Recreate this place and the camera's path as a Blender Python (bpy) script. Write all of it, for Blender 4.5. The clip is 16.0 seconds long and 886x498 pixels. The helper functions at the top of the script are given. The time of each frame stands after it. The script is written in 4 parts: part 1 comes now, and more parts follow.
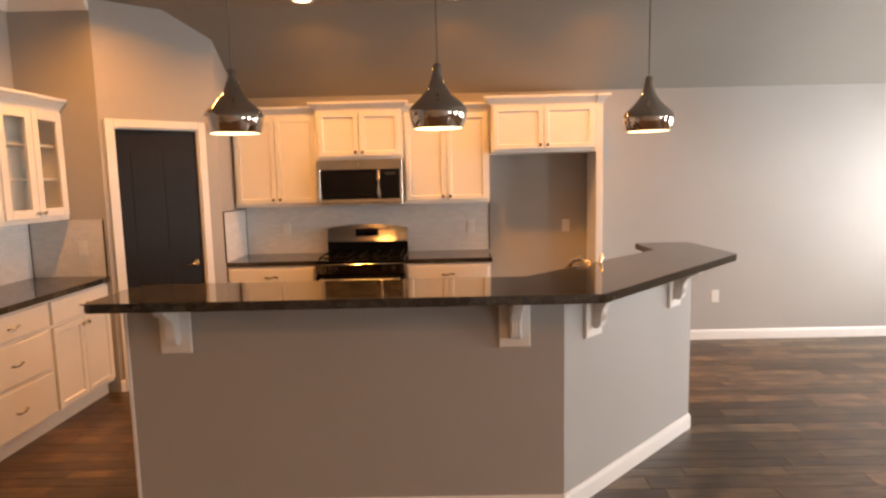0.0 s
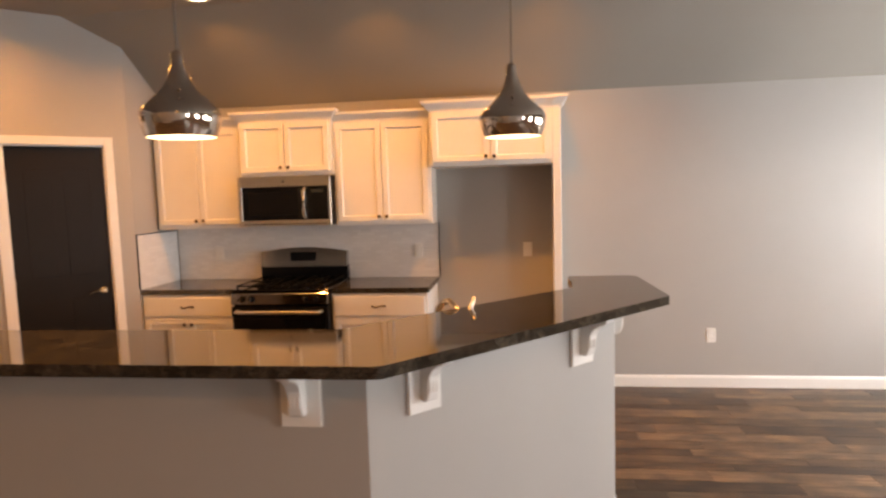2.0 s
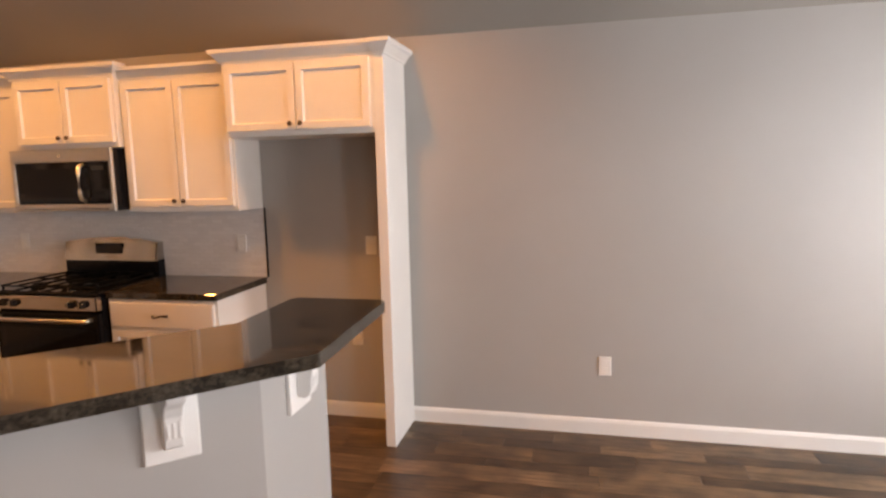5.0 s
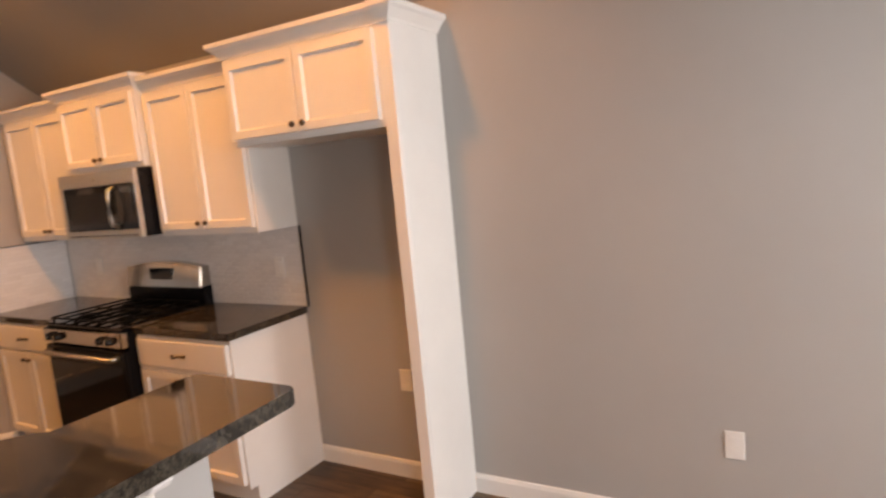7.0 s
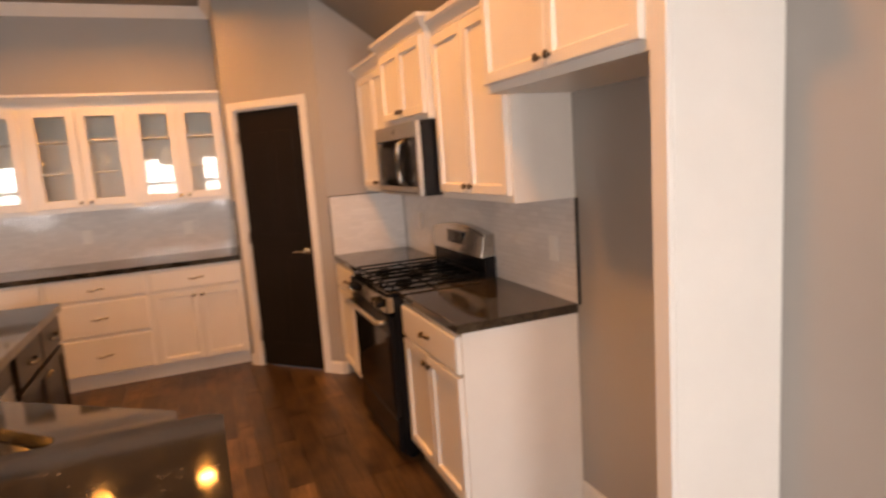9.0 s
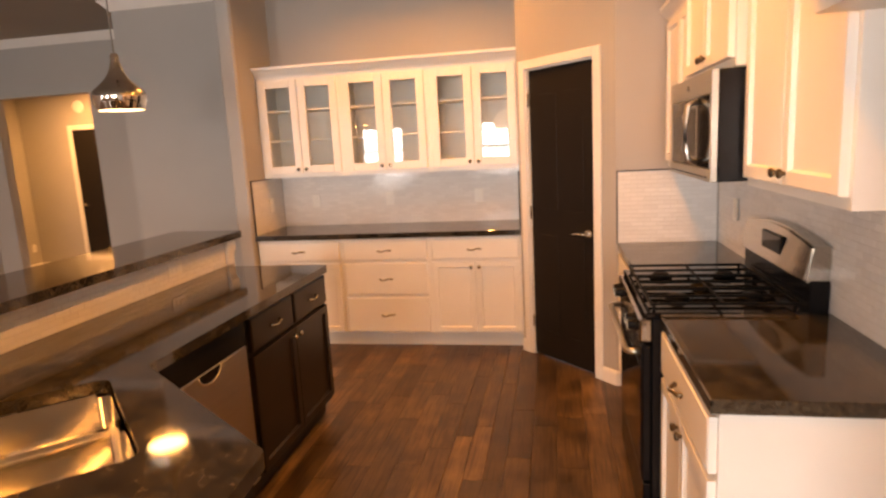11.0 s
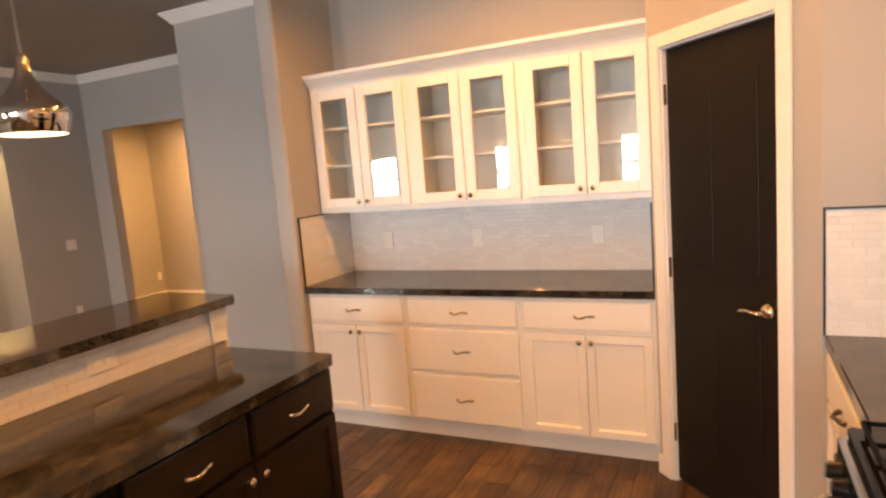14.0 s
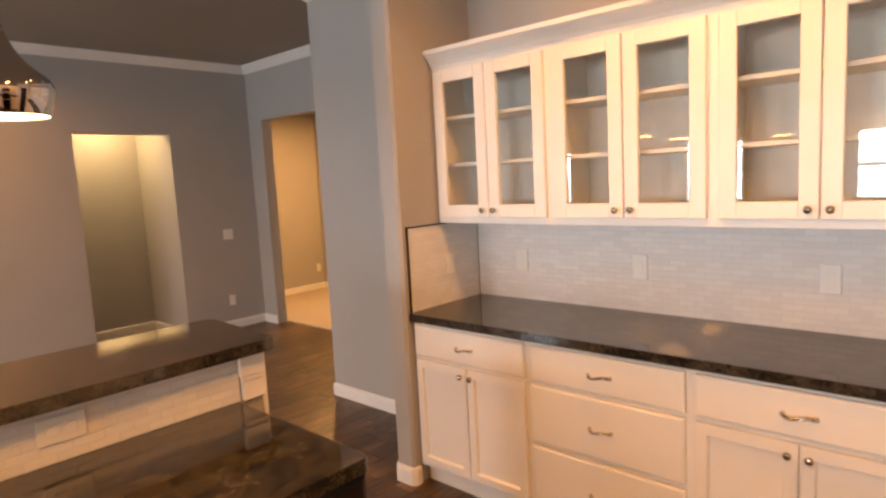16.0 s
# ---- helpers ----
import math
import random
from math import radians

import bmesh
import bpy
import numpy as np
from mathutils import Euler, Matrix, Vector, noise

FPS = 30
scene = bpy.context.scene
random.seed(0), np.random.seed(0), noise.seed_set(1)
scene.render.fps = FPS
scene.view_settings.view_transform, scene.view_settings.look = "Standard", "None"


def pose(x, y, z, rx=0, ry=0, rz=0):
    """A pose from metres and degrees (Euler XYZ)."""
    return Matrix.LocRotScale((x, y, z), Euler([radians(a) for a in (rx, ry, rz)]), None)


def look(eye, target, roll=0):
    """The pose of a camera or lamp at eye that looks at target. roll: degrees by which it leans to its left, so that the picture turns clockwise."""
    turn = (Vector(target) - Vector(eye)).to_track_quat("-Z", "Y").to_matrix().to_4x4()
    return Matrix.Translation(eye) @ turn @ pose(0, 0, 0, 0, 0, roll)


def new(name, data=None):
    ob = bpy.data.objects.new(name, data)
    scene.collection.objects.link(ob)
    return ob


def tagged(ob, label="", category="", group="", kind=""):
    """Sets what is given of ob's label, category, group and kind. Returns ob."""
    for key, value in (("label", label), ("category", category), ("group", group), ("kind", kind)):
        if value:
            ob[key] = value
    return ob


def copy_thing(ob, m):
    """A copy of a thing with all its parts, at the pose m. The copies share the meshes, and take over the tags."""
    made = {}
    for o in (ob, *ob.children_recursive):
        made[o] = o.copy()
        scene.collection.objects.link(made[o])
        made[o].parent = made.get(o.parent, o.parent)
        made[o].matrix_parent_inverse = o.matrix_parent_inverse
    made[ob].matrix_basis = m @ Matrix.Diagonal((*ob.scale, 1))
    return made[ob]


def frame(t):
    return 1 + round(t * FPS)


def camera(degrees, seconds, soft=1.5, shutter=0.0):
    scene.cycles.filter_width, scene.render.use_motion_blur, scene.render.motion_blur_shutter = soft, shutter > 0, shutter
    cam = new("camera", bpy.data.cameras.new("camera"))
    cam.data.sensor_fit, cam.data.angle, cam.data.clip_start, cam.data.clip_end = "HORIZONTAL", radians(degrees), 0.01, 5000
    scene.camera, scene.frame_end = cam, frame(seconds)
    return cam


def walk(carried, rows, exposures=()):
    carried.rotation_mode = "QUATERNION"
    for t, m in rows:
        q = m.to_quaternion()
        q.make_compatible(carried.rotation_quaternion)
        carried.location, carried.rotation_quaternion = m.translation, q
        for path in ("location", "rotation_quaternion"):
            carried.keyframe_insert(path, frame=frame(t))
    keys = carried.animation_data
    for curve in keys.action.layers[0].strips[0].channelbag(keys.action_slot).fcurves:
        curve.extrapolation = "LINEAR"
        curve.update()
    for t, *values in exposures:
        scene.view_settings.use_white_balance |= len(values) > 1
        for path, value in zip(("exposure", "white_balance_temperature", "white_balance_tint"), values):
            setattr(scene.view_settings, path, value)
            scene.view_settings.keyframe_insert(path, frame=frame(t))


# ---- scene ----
cam = camera(72.0, 16.0, soft=2.4, shutter=0.4)
ROWS = [
    (0, 0.052, -0.112, 1.608, 0.53, -6.74, 1.28),
    (0.5, 0.343, 0.056, 1.617, 4.95, -6.16, 1.19),
    (1, 0.577, 0.238, 1.618, 9.87, -6.56, 1.80),
    (1.5, 0.820, 0.508, 1.625, 9.10, -5.95, 0.91),
    (2, 1.104, 0.676, 1.615, 7.30, -5.38, 1.73),
    (2.5, 1.359, 0.859, 1.620, 6.91, -5.12, 1.04),
    (3, 1.586, 1.102, 1.616, 6.90, -5.41, 2.05),
    (3.5, 1.810, 1.346, 1.595, 4.74, -6.91, 3.62),
    (4, 2.073, 1.561, 1.590, 7.38, -7.64, 2.46),
    (6.5, 2.724, 2.875, 1.610, 22.44, -6.66, 4.45),
    (7, 2.782, 3.131, 1.608, 29.45, -7.53, 5.27),
    (7.5, 2.814, 3.379, 1.594, 42.27, -8.84, 3.35),
    (8, 2.750, 3.672, 1.570, 49.45, -8.87, 4.24),
    (8.5, 2.650, 3.936, 1.565, 54.68, -7.44, 3.44),
    (9, 2.577, 4.184, 1.573, 67.94, -8.51, 3.94),
    (9.5, 2.475, 4.368, 1.584, 79.97, -10.15, 3.52),
    (10, 2.287, 4.492, 1.559, 87.94, -9.61, 2.93),
    (12.5, 1.280, 4.878, 1.593, 111.39, -9.50, 3.75),
    (13, 1.004, 4.879, 1.586, 113.21, -8.01, 3.19),
    (13.5, 0.742, 4.839, 1.572, 116.08, -8.76, 3.48),
    (14, 0.495, 4.786, 1.579, 114.96, -7.41, 4.58),
    (14.5, 0.247, 4.775, 1.572, 117.01, -7.52, 4.40),
    (15, 0.068, 4.740, 1.595, 125.75, -8.06, 2.18),
    (15.5, -0.191, 4.652, 1.585, 130.10, -7.98, 2.78),
    (16, -0.428, 4.538, 1.598, 132.14, -6.79, 3.03),
]
walk(cam, [(t, pose(x, y, z, 90 + pitch, roll, yaw)) for t, x, y, z, yaw, pitch, roll in ROWS],
     exposures=[(0, 0.02, 9300, 23), (1.5, 0.08, 9200, 22), (3.5, -0.31, 8900, 26), (7.0, -0.33, 9100, 26), (8.5, -0.35, 9900, 28), (9.0, -0.3, 10200, 29), (10.0, -0.03, 11200, 31), (12.5, 0.46, 8900, 20), (14.5, 0.45, 8700, 19), (16.0, 0.36, 8300, 19)])

# ---- world, daylight, lamps ----
world = bpy.data.worlds.new("sky")
scene.world = world
world.use_nodes = True
wn = world.node_tree.nodes
sky = wn.new("ShaderNodeTexSky")
sky.sky_type, sky.sun_disc = "NISHITA", False
sky.sun_elevation, sky.sun_rotation = radians(40), radians(200)
world.node_tree.links.new(sky.outputs[0], wn["Background"].inputs[0])
wn["Background"].inputs[1].default_value = 0.12
sun = new("sun", bpy.data.lights.new("sun", "SUN"))
sun.data.energy, sun.data.angle, sun.data.color = 1.0, radians(12), (1, 0.95, 0.88)
sun.matrix_world = look((0, 0, 30), (0, 25, 0))

WARM = (1.0, 0.46, 0.115)
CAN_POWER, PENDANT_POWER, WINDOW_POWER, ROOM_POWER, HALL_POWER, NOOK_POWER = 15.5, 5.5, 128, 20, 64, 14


def area_lamp(name, m, power, colour, sx, sy, shape="RECTANGLE", spread=180):
    data = bpy.data.lights.new(name, "AREA")
    data.energy, data.color, data.shape, data.size, data.size_y, data.spread = power, colour, shape, sx, sy, radians(spread)
    ob = new(name, data)
    ob.matrix_world = m
    return ob


def bulb(name, at, power, colour, radius):
    data = bpy.data.lights.new(name, "POINT")
    data.energy, data.color, data.shadow_soft_size = power, colour, radius
    ob = new(name, data)
    ob.location = at
    return ob


# ---- plan ----
BACK, FLAT, LOW, BEND = 5.645, 2.95, 2.37, 4.80   # back wall, ceiling, its low edge, where the slope starts
EAST, SOUTH, WEST = 5.0, -1.88, -4.24
SOUTH_BAY, JOG = -2.75, 0.3              # the living room steps back south of the island
COUNTER, BAR = 0.915, 1.115
WINDOWS = ((-1.85, 0.9), (1.15, 0.94), (3.50, 0.94), (4.78, 0.9))   # centre and width along the east wall
SILL, HEAD = 0.72, 2.20
for cy, w in WINDOWS:
    area_lamp("window_daylight", look((EAST + 0.14, cy, (SILL + HEAD) / 2), (0, cy, (SILL + HEAD) / 2 - 0.9)), WINDOW_POWER * w * (1.5 if cy > 4 else 1.3), (0.65, 0.815, 1.0), HEAD - SILL, w)

CANS = ((-1.02, 4.64), (0.12, 4.64), (1.28, 4.64), (-2.15, 3.3), (-2.2, 4.0))
# living room downlights, out of view: added to warm the south wall and island front
UNSEEN_ROOM_CANS = ((-1.3, -0.9), (1.2, -0.9), (3.4, 0.4))
PENDANTS = ((-0.875, 2.58), (0.012, 2.565), (1.075, 3.06))


# ---- materials ----
def nodes_of(name):
    m = bpy.data.materials.new(name)
    m.use_nodes = True
    t = m.node_tree
    return m, t.nodes, t.links, t.nodes["Principled BSDF"]


def noise_node(n, l, scale, detail=4, rough=0.6, stretch=None):
    co = n.new("ShaderNodeTexCoord")
    tex = n.new("ShaderNodeTexNoise")
    tex.inputs["Scale"].default_value, tex.inputs["Detail"].default_value, tex.inputs["Roughness"].default_value = scale, detail, rough
    if stretch:
        mp = n.new("ShaderNodeMapping")
        mp.inputs["Scale"].default_value = stretch
        l.new(co.outputs["Object"], mp.inputs[0])
        l.new(mp.outputs[0], tex.inputs[0])
    else:
        l.new(co.outputs["Object"], tex.inputs[0])
    return tex


def ramp_node(n, l, source, stops):
    r = n.new("ShaderNodeValToRGB")
    while len(r.color_ramp.elements) < len(stops):
        r.color_ramp.elements.new(0.5)
    for e, (p, c) in zip(r.color_ramp.elements, stops):
        e.position, e.color = p, (*c, 1)
    l.new(source, r.inputs[0])
    return r


def add_bump(n, l, bsdf, source, strength, distance):
    b = n.new("ShaderNodeBump")
    b.inputs["Strength"].default_value, b.inputs["Distance"].default_value = strength, distance
    l.new(source, b.inputs["Height"])
    l.new(b.outputs[0], bsdf.inputs["Normal"])


def plain(name, colour, rough=0.5, metal=0.0, vary=0.06, scale=3.0, bump=0.0, bump_scale=200, coat=0.0, spec=0.5):
    m, n, l, b = nodes_of(name)
    lo, hi = [max(0, c * (1 - vary)) for c in colour], [min(1, c * (1 + vary)) for c in colour]
    tex = noise_node(n, l, scale)
    l.new(ramp_node(n, l, tex.outputs[0], ((0.3, lo), (0.7, hi))).outputs[0], b.inputs["Base Color"])
    fine = noise_node(n, l, bump_scale, 2)
    mr = n.new("ShaderNodeMapRange")
    mr.inputs[3].default_value, mr.inputs[4].default_value = rough * 0.85, min(1, rough * 1.15)
    l.new(noise_node(n, l, scale * 4).outputs[0], mr.inputs[0])
    l.new(mr.outputs[0], b.inputs["Roughness"])
    b.inputs["Metallic"].default_value = metal
    b.inputs["Coat Weight"].default_value = coat
    b.inputs["Specular IOR Level"].default_value = spec
    if bump:
        add_bump(n, l, b, fine.outputs[0], bump, 0.002)
    return m


def granite_mat():
    m, n, l, b = nodes_of("granite")
    big = noise_node(n, l, 15, 6, 0.65)
    small = noise_node(n, l, 90, 5, 0.75)
    mix = n.new("ShaderNodeMath")
    mix.operation = "ADD"
    half = n.new("ShaderNodeMath")
    half.operation, half.inputs[1].default_value = "MULTIPLY", 0.5
    l.new(big.outputs[0], mix.inputs[0])
    l.new(small.outputs[0], mix.inputs[1])
    l.new(mix.outputs[0], half.inputs[0])
    r = ramp_node(n, l, half.outputs[0], ((0.38, (0.010, 0.009, 0.008)), (0.46, (0.019, 0.016, 0.013)), (0.54, (0.046, 0.039, 0.030)), (0.66, (0.10, 0.086, 0.066))))
    l.new(r.outputs[0], b.inputs["Base Color"])
    b.inputs["Roughness"].default_value = 0.055
    b.inputs["IOR"].default_value = 1.7
    add_bump(n, l, b, noise_node(n, l, 30, 2).outputs[0], 0.03, 0.002)
    return m


def wood_floor_mat(name, per_object):
    m, n, l, b = nodes_of(name)
    if per_object:
        rnd = n.new("ShaderNodeObjectInfo").outputs["Random"]
    else:
        rnd = n.new("ShaderNodeNewGeometry").outputs["Random Per Island"]
    co = n.new("ShaderNodeTexCoord")
    off = n.new("ShaderNodeVectorMath")
    off.operation = "ADD"
    sc = n.new("ShaderNodeMath")
    sc.operation, sc.inputs[1].default_value = "MULTIPLY", 37.0
    l.new(rnd, sc.inputs[0])
    comb = n.new("ShaderNodeCombineXYZ")
    l.new(sc.outputs[0], comb.inputs[0])
    l.new(sc.outputs[0], comb.inputs[1])
    l.new(co.outputs["Object"], off.inputs[0])
    l.new(comb.outputs[0], off.inputs[1])
    mp = n.new("ShaderNodeMapping")
    mp.inputs["Scale"].default_value = (1.2, 22, 1)
    l.new(off.outputs[0], mp.inputs[0])
    grain = n.new("ShaderNodeTexNoise")
    grain.inputs["Scale"].default_value, grain.inputs["Detail"].default_value, grain.inputs["Distortion"].default_value = 3.2, 8, 0.8
    l.new(mp.outputs[0], grain.inputs[0])
    blot = n.new("ShaderNodeTexNoise")
    blot.inputs["Scale"].default_value = 5.0
    blot.inputs["Detail"].default_value = 5
    l.new(off.outputs[0], blot.inputs[0])
    base = ramp_node(n, l, rnd, ((0.0, (0.062, 0.037, 0.021)), (0.35, (0.090, 0.055, 0.031)), (0.7, (0.130, 0.081, 0.046)), (1.0, (0.180, 0.117, 0.068))))
    dark = ramp_node(n, l, grain.outputs[0], ((0.30, (0.30, 0.27, 0.25)), (0.50, (0.9, 0.87, 0.85)), (0.68, (1.22, 1.2, 1.16))))
    blots = ramp_node(n, l, blot.outputs[0], ((0.32, (0.42, 0.40, 0.38)), (0.5, (0.9, 0.9, 0.9)), (0.68, (1.4, 1.4, 1.38))))
    out = base.outputs[0]
    for x in (dark, blots):
        mx = n.new("ShaderNodeMixRGB")
        mx.blend_type, mx.inputs[0].default_value = "MULTIPLY", 1
        l.new(out, mx.inputs[1])
        l.new(x.outputs[0], mx.inputs[2])
        out = mx.outputs[0]
    l.new(out, b.inputs["Base Color"])
    mr = n.new("ShaderNodeMapRange")
    mr.inputs[3].default_value, mr.inputs[4].default_value = 0.27, 0.45
    l.new(blot.outputs[0], mr.inputs[0])
    l.new(mr.outputs[0], b.inputs["Roughness"])
    add_bump(n, l, b, grain.outputs[0], 0.25, 0.002)
    return m


def tile_mat():
    m, n, l, b = nodes_of("glazed_tile")
    rnd = n.new("ShaderNodeObjectInfo").outputs["Random"]
    isl = n.new("ShaderNodeNewGeometry").outputs["Random Per Island"]
    add = n.new("ShaderNodeMath")
    add.operation = "ADD"
    l.new(rnd, add.inputs[0])
    l.new(isl, add.inputs[1])
    fr = n.new("ShaderNodeMath")
    fr.operation = "FRACT"
    l.new(add.outputs[0], fr.inputs[0])
    l.new(ramp_node(n, l, fr.outputs[0], ((0, (0.70, 0.695, 0.69)), (1, (0.77, 0.765, 0.76)))).outputs[0], b.inputs["Base Color"])
    b.inputs["Roughness"].default_value = 0.07
    add_bump(n, l, b, noise_node(n, l, 26, 2).outputs[0], 0.25, 0.003)
    return m


def brushed(name, colour, rough, stretch):
    m, n, l, b = nodes_of(name)
    tex = noise_node(n, l, 60, 3, 0.6, stretch)
    l.new(ramp_node(n, l, tex.outputs[0], ((0.3, [c * 0.85 for c in colour]), (0.7, colour))).outputs[0], b.inputs["Base Color"])
    mr = n.new("ShaderNodeMapRange")
    mr.inputs[3].default_value, mr.inputs[4].default_value = rough * 0.8, rough * 1.25
    l.new(tex.outputs[0], mr.inputs[0])
    l.new(mr.outputs[0], b.inputs["Roughness"])
    b.inputs["Metallic"].default_value = 1
    return m


def glow_mat(name, colour, strength):
    m, n, l, b = nodes_of(name)
    b.inputs["Base Color"].default_value = (*colour, 1)
    b.inputs["Emission Color"].default_value = (*colour, 1)
    b.inputs["Emission Strength"].default_value = strength
    return m


def glass_mat(name):
    m, n, l, b = nodes_of(name)
    n.remove(b)
    tr, gl, mx, lw = n.new("ShaderNodeBsdfTransparent"), n.new("ShaderNodeBsdfGlossy"), n.new("ShaderNodeMixShader"), n.new("ShaderNodeLayerWeight")
    tr.inputs[0].default_value = (0.96, 0.97, 0.96, 1)
    gl.inputs["Roughness"].default_value = 0.01
    pw, sc = n.new("ShaderNodeMath"), n.new("ShaderNodeMath")
    pw.operation, pw.inputs[1].default_value = "POWER", 4.0
    sc.operation, sc.inputs[1].default_value, sc.inputs[2].default_value = "MULTIPLY_ADD", 0.6, 0.055
    l.new(lw.outputs["Facing"], pw.inputs[0])
    l.new(pw.outputs[0], sc.inputs[0])
    l.new(sc.outputs[0], mx.inputs[0])
    l.new(tr.outputs[0], mx.inputs[1])
    l.new(gl.outputs[0], mx.inputs[2])
    l.new(mx.outputs[0], n["Material Output"].inputs[0])
    return m


WALL = plain("greige_wall_paint", (0.40, 0.385, 0.365), 0.62, vary=0.04, scale=1.3, bump=0.12, bump_scale=170)
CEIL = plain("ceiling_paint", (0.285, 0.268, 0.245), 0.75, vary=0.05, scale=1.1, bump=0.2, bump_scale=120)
WHITE = plain("white_cabinet_paint", (0.82, 0.795, 0.75), 0.33, vary=0.025, scale=4, bump=0.03, bump_scale=90)
TRIM = plain("white_trim_paint", (0.80, 0.785, 0.755), 0.38, vary=0.03, scale=5, bump=0.03)
PLATE = plain("white_plastic", (0.78, 0.77, 0.74), 0.3, vary=0.02)
ESPRESSO = plain("espresso_stained_wood", (0.013, 0.008, 0.006), 0.32, vary=0.4, scale=6, bump=0.05, spec=0.35)
DOORDARK = plain("black_brown_door_paint", (0.010, 0.0075, 0.006), 0.5, vary=0.2, scale=3, bump=0.05, spec=0.25)
BLACK = plain("black_enamel", (0.006, 0.006, 0.007), 0.2, vary=0.1, spec=0.2)
IRON = plain("cast_iron", (0.004, 0.004, 0.004), 0.45, vary=0.3, bump=0.3, spec=0.08)
BLACKGLASS = plain("black_glass", (0.005, 0.005, 0.006), 0.06, vary=0.1, spec=0.28)
GROUT = plain("grout", (0.63, 0.615, 0.60), 0.8, vary=0.08, scale=30)
UNDER = plain("floor_joint", (0.025, 0.016, 0.011), 0.8)
CARPET = plain("beige_carpet", (0.42, 0.36, 0.29), 0.95, vary=0.15, scale=60, bump=0.8, bump_scale=400)
STEEL = brushed("brushed_steel", (0.66, 0.63, 0.58), 0.30, (0.15, 1, 8))
MIRRORSTEEL = brushed("polished_steel", (0.50, 0.47, 0.43), 0.11, (0.15, 1, 8))
SINKSTEEL = brushed("sink_steel", (0.62, 0.58, 0.52), 0.24, (0.2, 4, 4))
CHROME = plain("smoked_chrome", (0.60, 0.53, 0.47), 0.05, metal=1.0, vary=0.04)
NICKEL = plain("brushed_nickel", (0.66, 0.60, 0.51), 0.22, metal=1.0, vary=0.05)
BRONZE = plain("dark_bronze", (0.16, 0.12, 0.085), 0.3, metal=1.0, vary=0.1)
CORD = plain("grey_cord", (0.16, 0.14, 0.12), 0.5)
EDGE = plain("dark_edge_trim", (0.03, 0.028, 0.026), 0.4, metal=0.6)
EARTH = plain("dry_lawn", (0.16, 0.15, 0.09), 0.95, vary=0.3, scale=0.6)
GRANITE, TILE, GLASS = granite_mat(), tile_mat(), glass_mat("clear_glass")
PLANK, PLANKS = wood_floor_mat("hand_scraped_plank", True), wood_floor_mat("hand_scraped_planks", False)
SHADE_IN = glow_mat("lit_shade_lining", (1.0, 0.80, 0.52), 5.0)
LENS = glow_mat("lit_can_lens", (1.0, 0.78, 0.48), 9.0)
FROST = glow_mat("lit_frosted_glass", (1.0, 0.86, 0.66), 1.6)


# ---- mesh helpers ----
def box(bm, x0, x1, y0, y1, z0, z1, bevel=0.0, seg=1):
    r = bmesh.ops.create_cube(bm, size=1)
    bmesh.ops.transform(bm, verts=r["verts"], matrix=Matrix.LocRotScale(((x0 + x1) / 2, (y0 + y1) / 2, (z0 + z1) / 2), None, (x1 - x0, y1 - y0, z1 - z0)))
    if bevel:
        es = list({e for v in r["verts"] for e in v.link_edges})
        bmesh.ops.bevel(bm, geom=es, offset=bevel, segments=seg, profile=0.5, affect="EDGES")
    return bm


def boxes(*args, bevel=0.0):
    bm = bmesh.new()
    for a in args:
        box(bm, *a, bevel=bevel)
    return bm


def prism(points, z0, z1, bevel=0.0, seg=2):
    """A slab over a plan outline, given counter-clockwise."""
    bm = bmesh.new()
    lo, hi = [bm.verts.new((x, y, z0)) for x, y in points], [bm.verts.new((x, y, z1)) for x, y in points]
    bm.faces.new(lo[::-1])
    bm.faces.new(hi)
    k = len(points)
    for i in range(k):
        bm.faces.new((lo[i], lo[(i + 1) % k], hi[(i + 1) % k], hi[i]))
    if bevel:
        bmesh.ops.bevel(bm, geom=bm.edges[:], offset=bevel, segments=seg, profile=0.6, affect="EDGES")
    return bm


def sweep(profile, path, closed=False):
    """A moulding: profile (out, up) carried along a plan path of (x, y, z); out is to the path's right."""
    bm = bmesh.new()
    rings = []
    k = len(path)
    for i, p in enumerate(path):
        a = Vector(path[max(i - 1, 0)][:2])
        b = Vector(path[min(i + 1, k - 1)][:2])
        here = Vector(p[:2])
        d1 = (here - a).normalized() if i > 0 else (b - here).normalized()
        d2 = (b - here).normalized() if i < k - 1 else d1
        n1, n2 = Vector((d1.y, -d1.x)), Vector((d2.y, -d2.x))
        mit = (n1 + n2).normalized()
        mit = mit / max(0.3, mit.dot(n1))
        rings.append([bm.verts.new((p[0] + mit.x * o, p[1] + mit.y * o, p[2] + u)) for o, u in profile])
    m = len(profile)
    for r1, r2 in zip(rings, rings[1:]):
        for j in range(m):
            bm.faces.new((r1[j], r1[(j + 1) % m], r2[(j + 1) % m], r2[j]))
    bm.faces.new(rings[0])
    bm.faces.new(rings[-1][::-1])
    bmesh.ops.recalc_face_normals(bm, faces=bm.faces[:])
    return bm


def lathe(profile, seg=40):
    """A turned shape from (radius, height) pairs."""
    bm = bmesh.new()
    rings = []
    for r, z in profile:
        rings.append([bm.verts.new((r * math.cos(a), r * math.sin(a), z)) for a in [2 * math.pi * i / seg for i in range(seg)]])
    for a, b in zip(rings, rings[1:]):
        for i in range(seg):
            bm.faces.new((a[i], a[(i + 1) % seg], b[(i + 1) % seg], b[i]))
    return bm


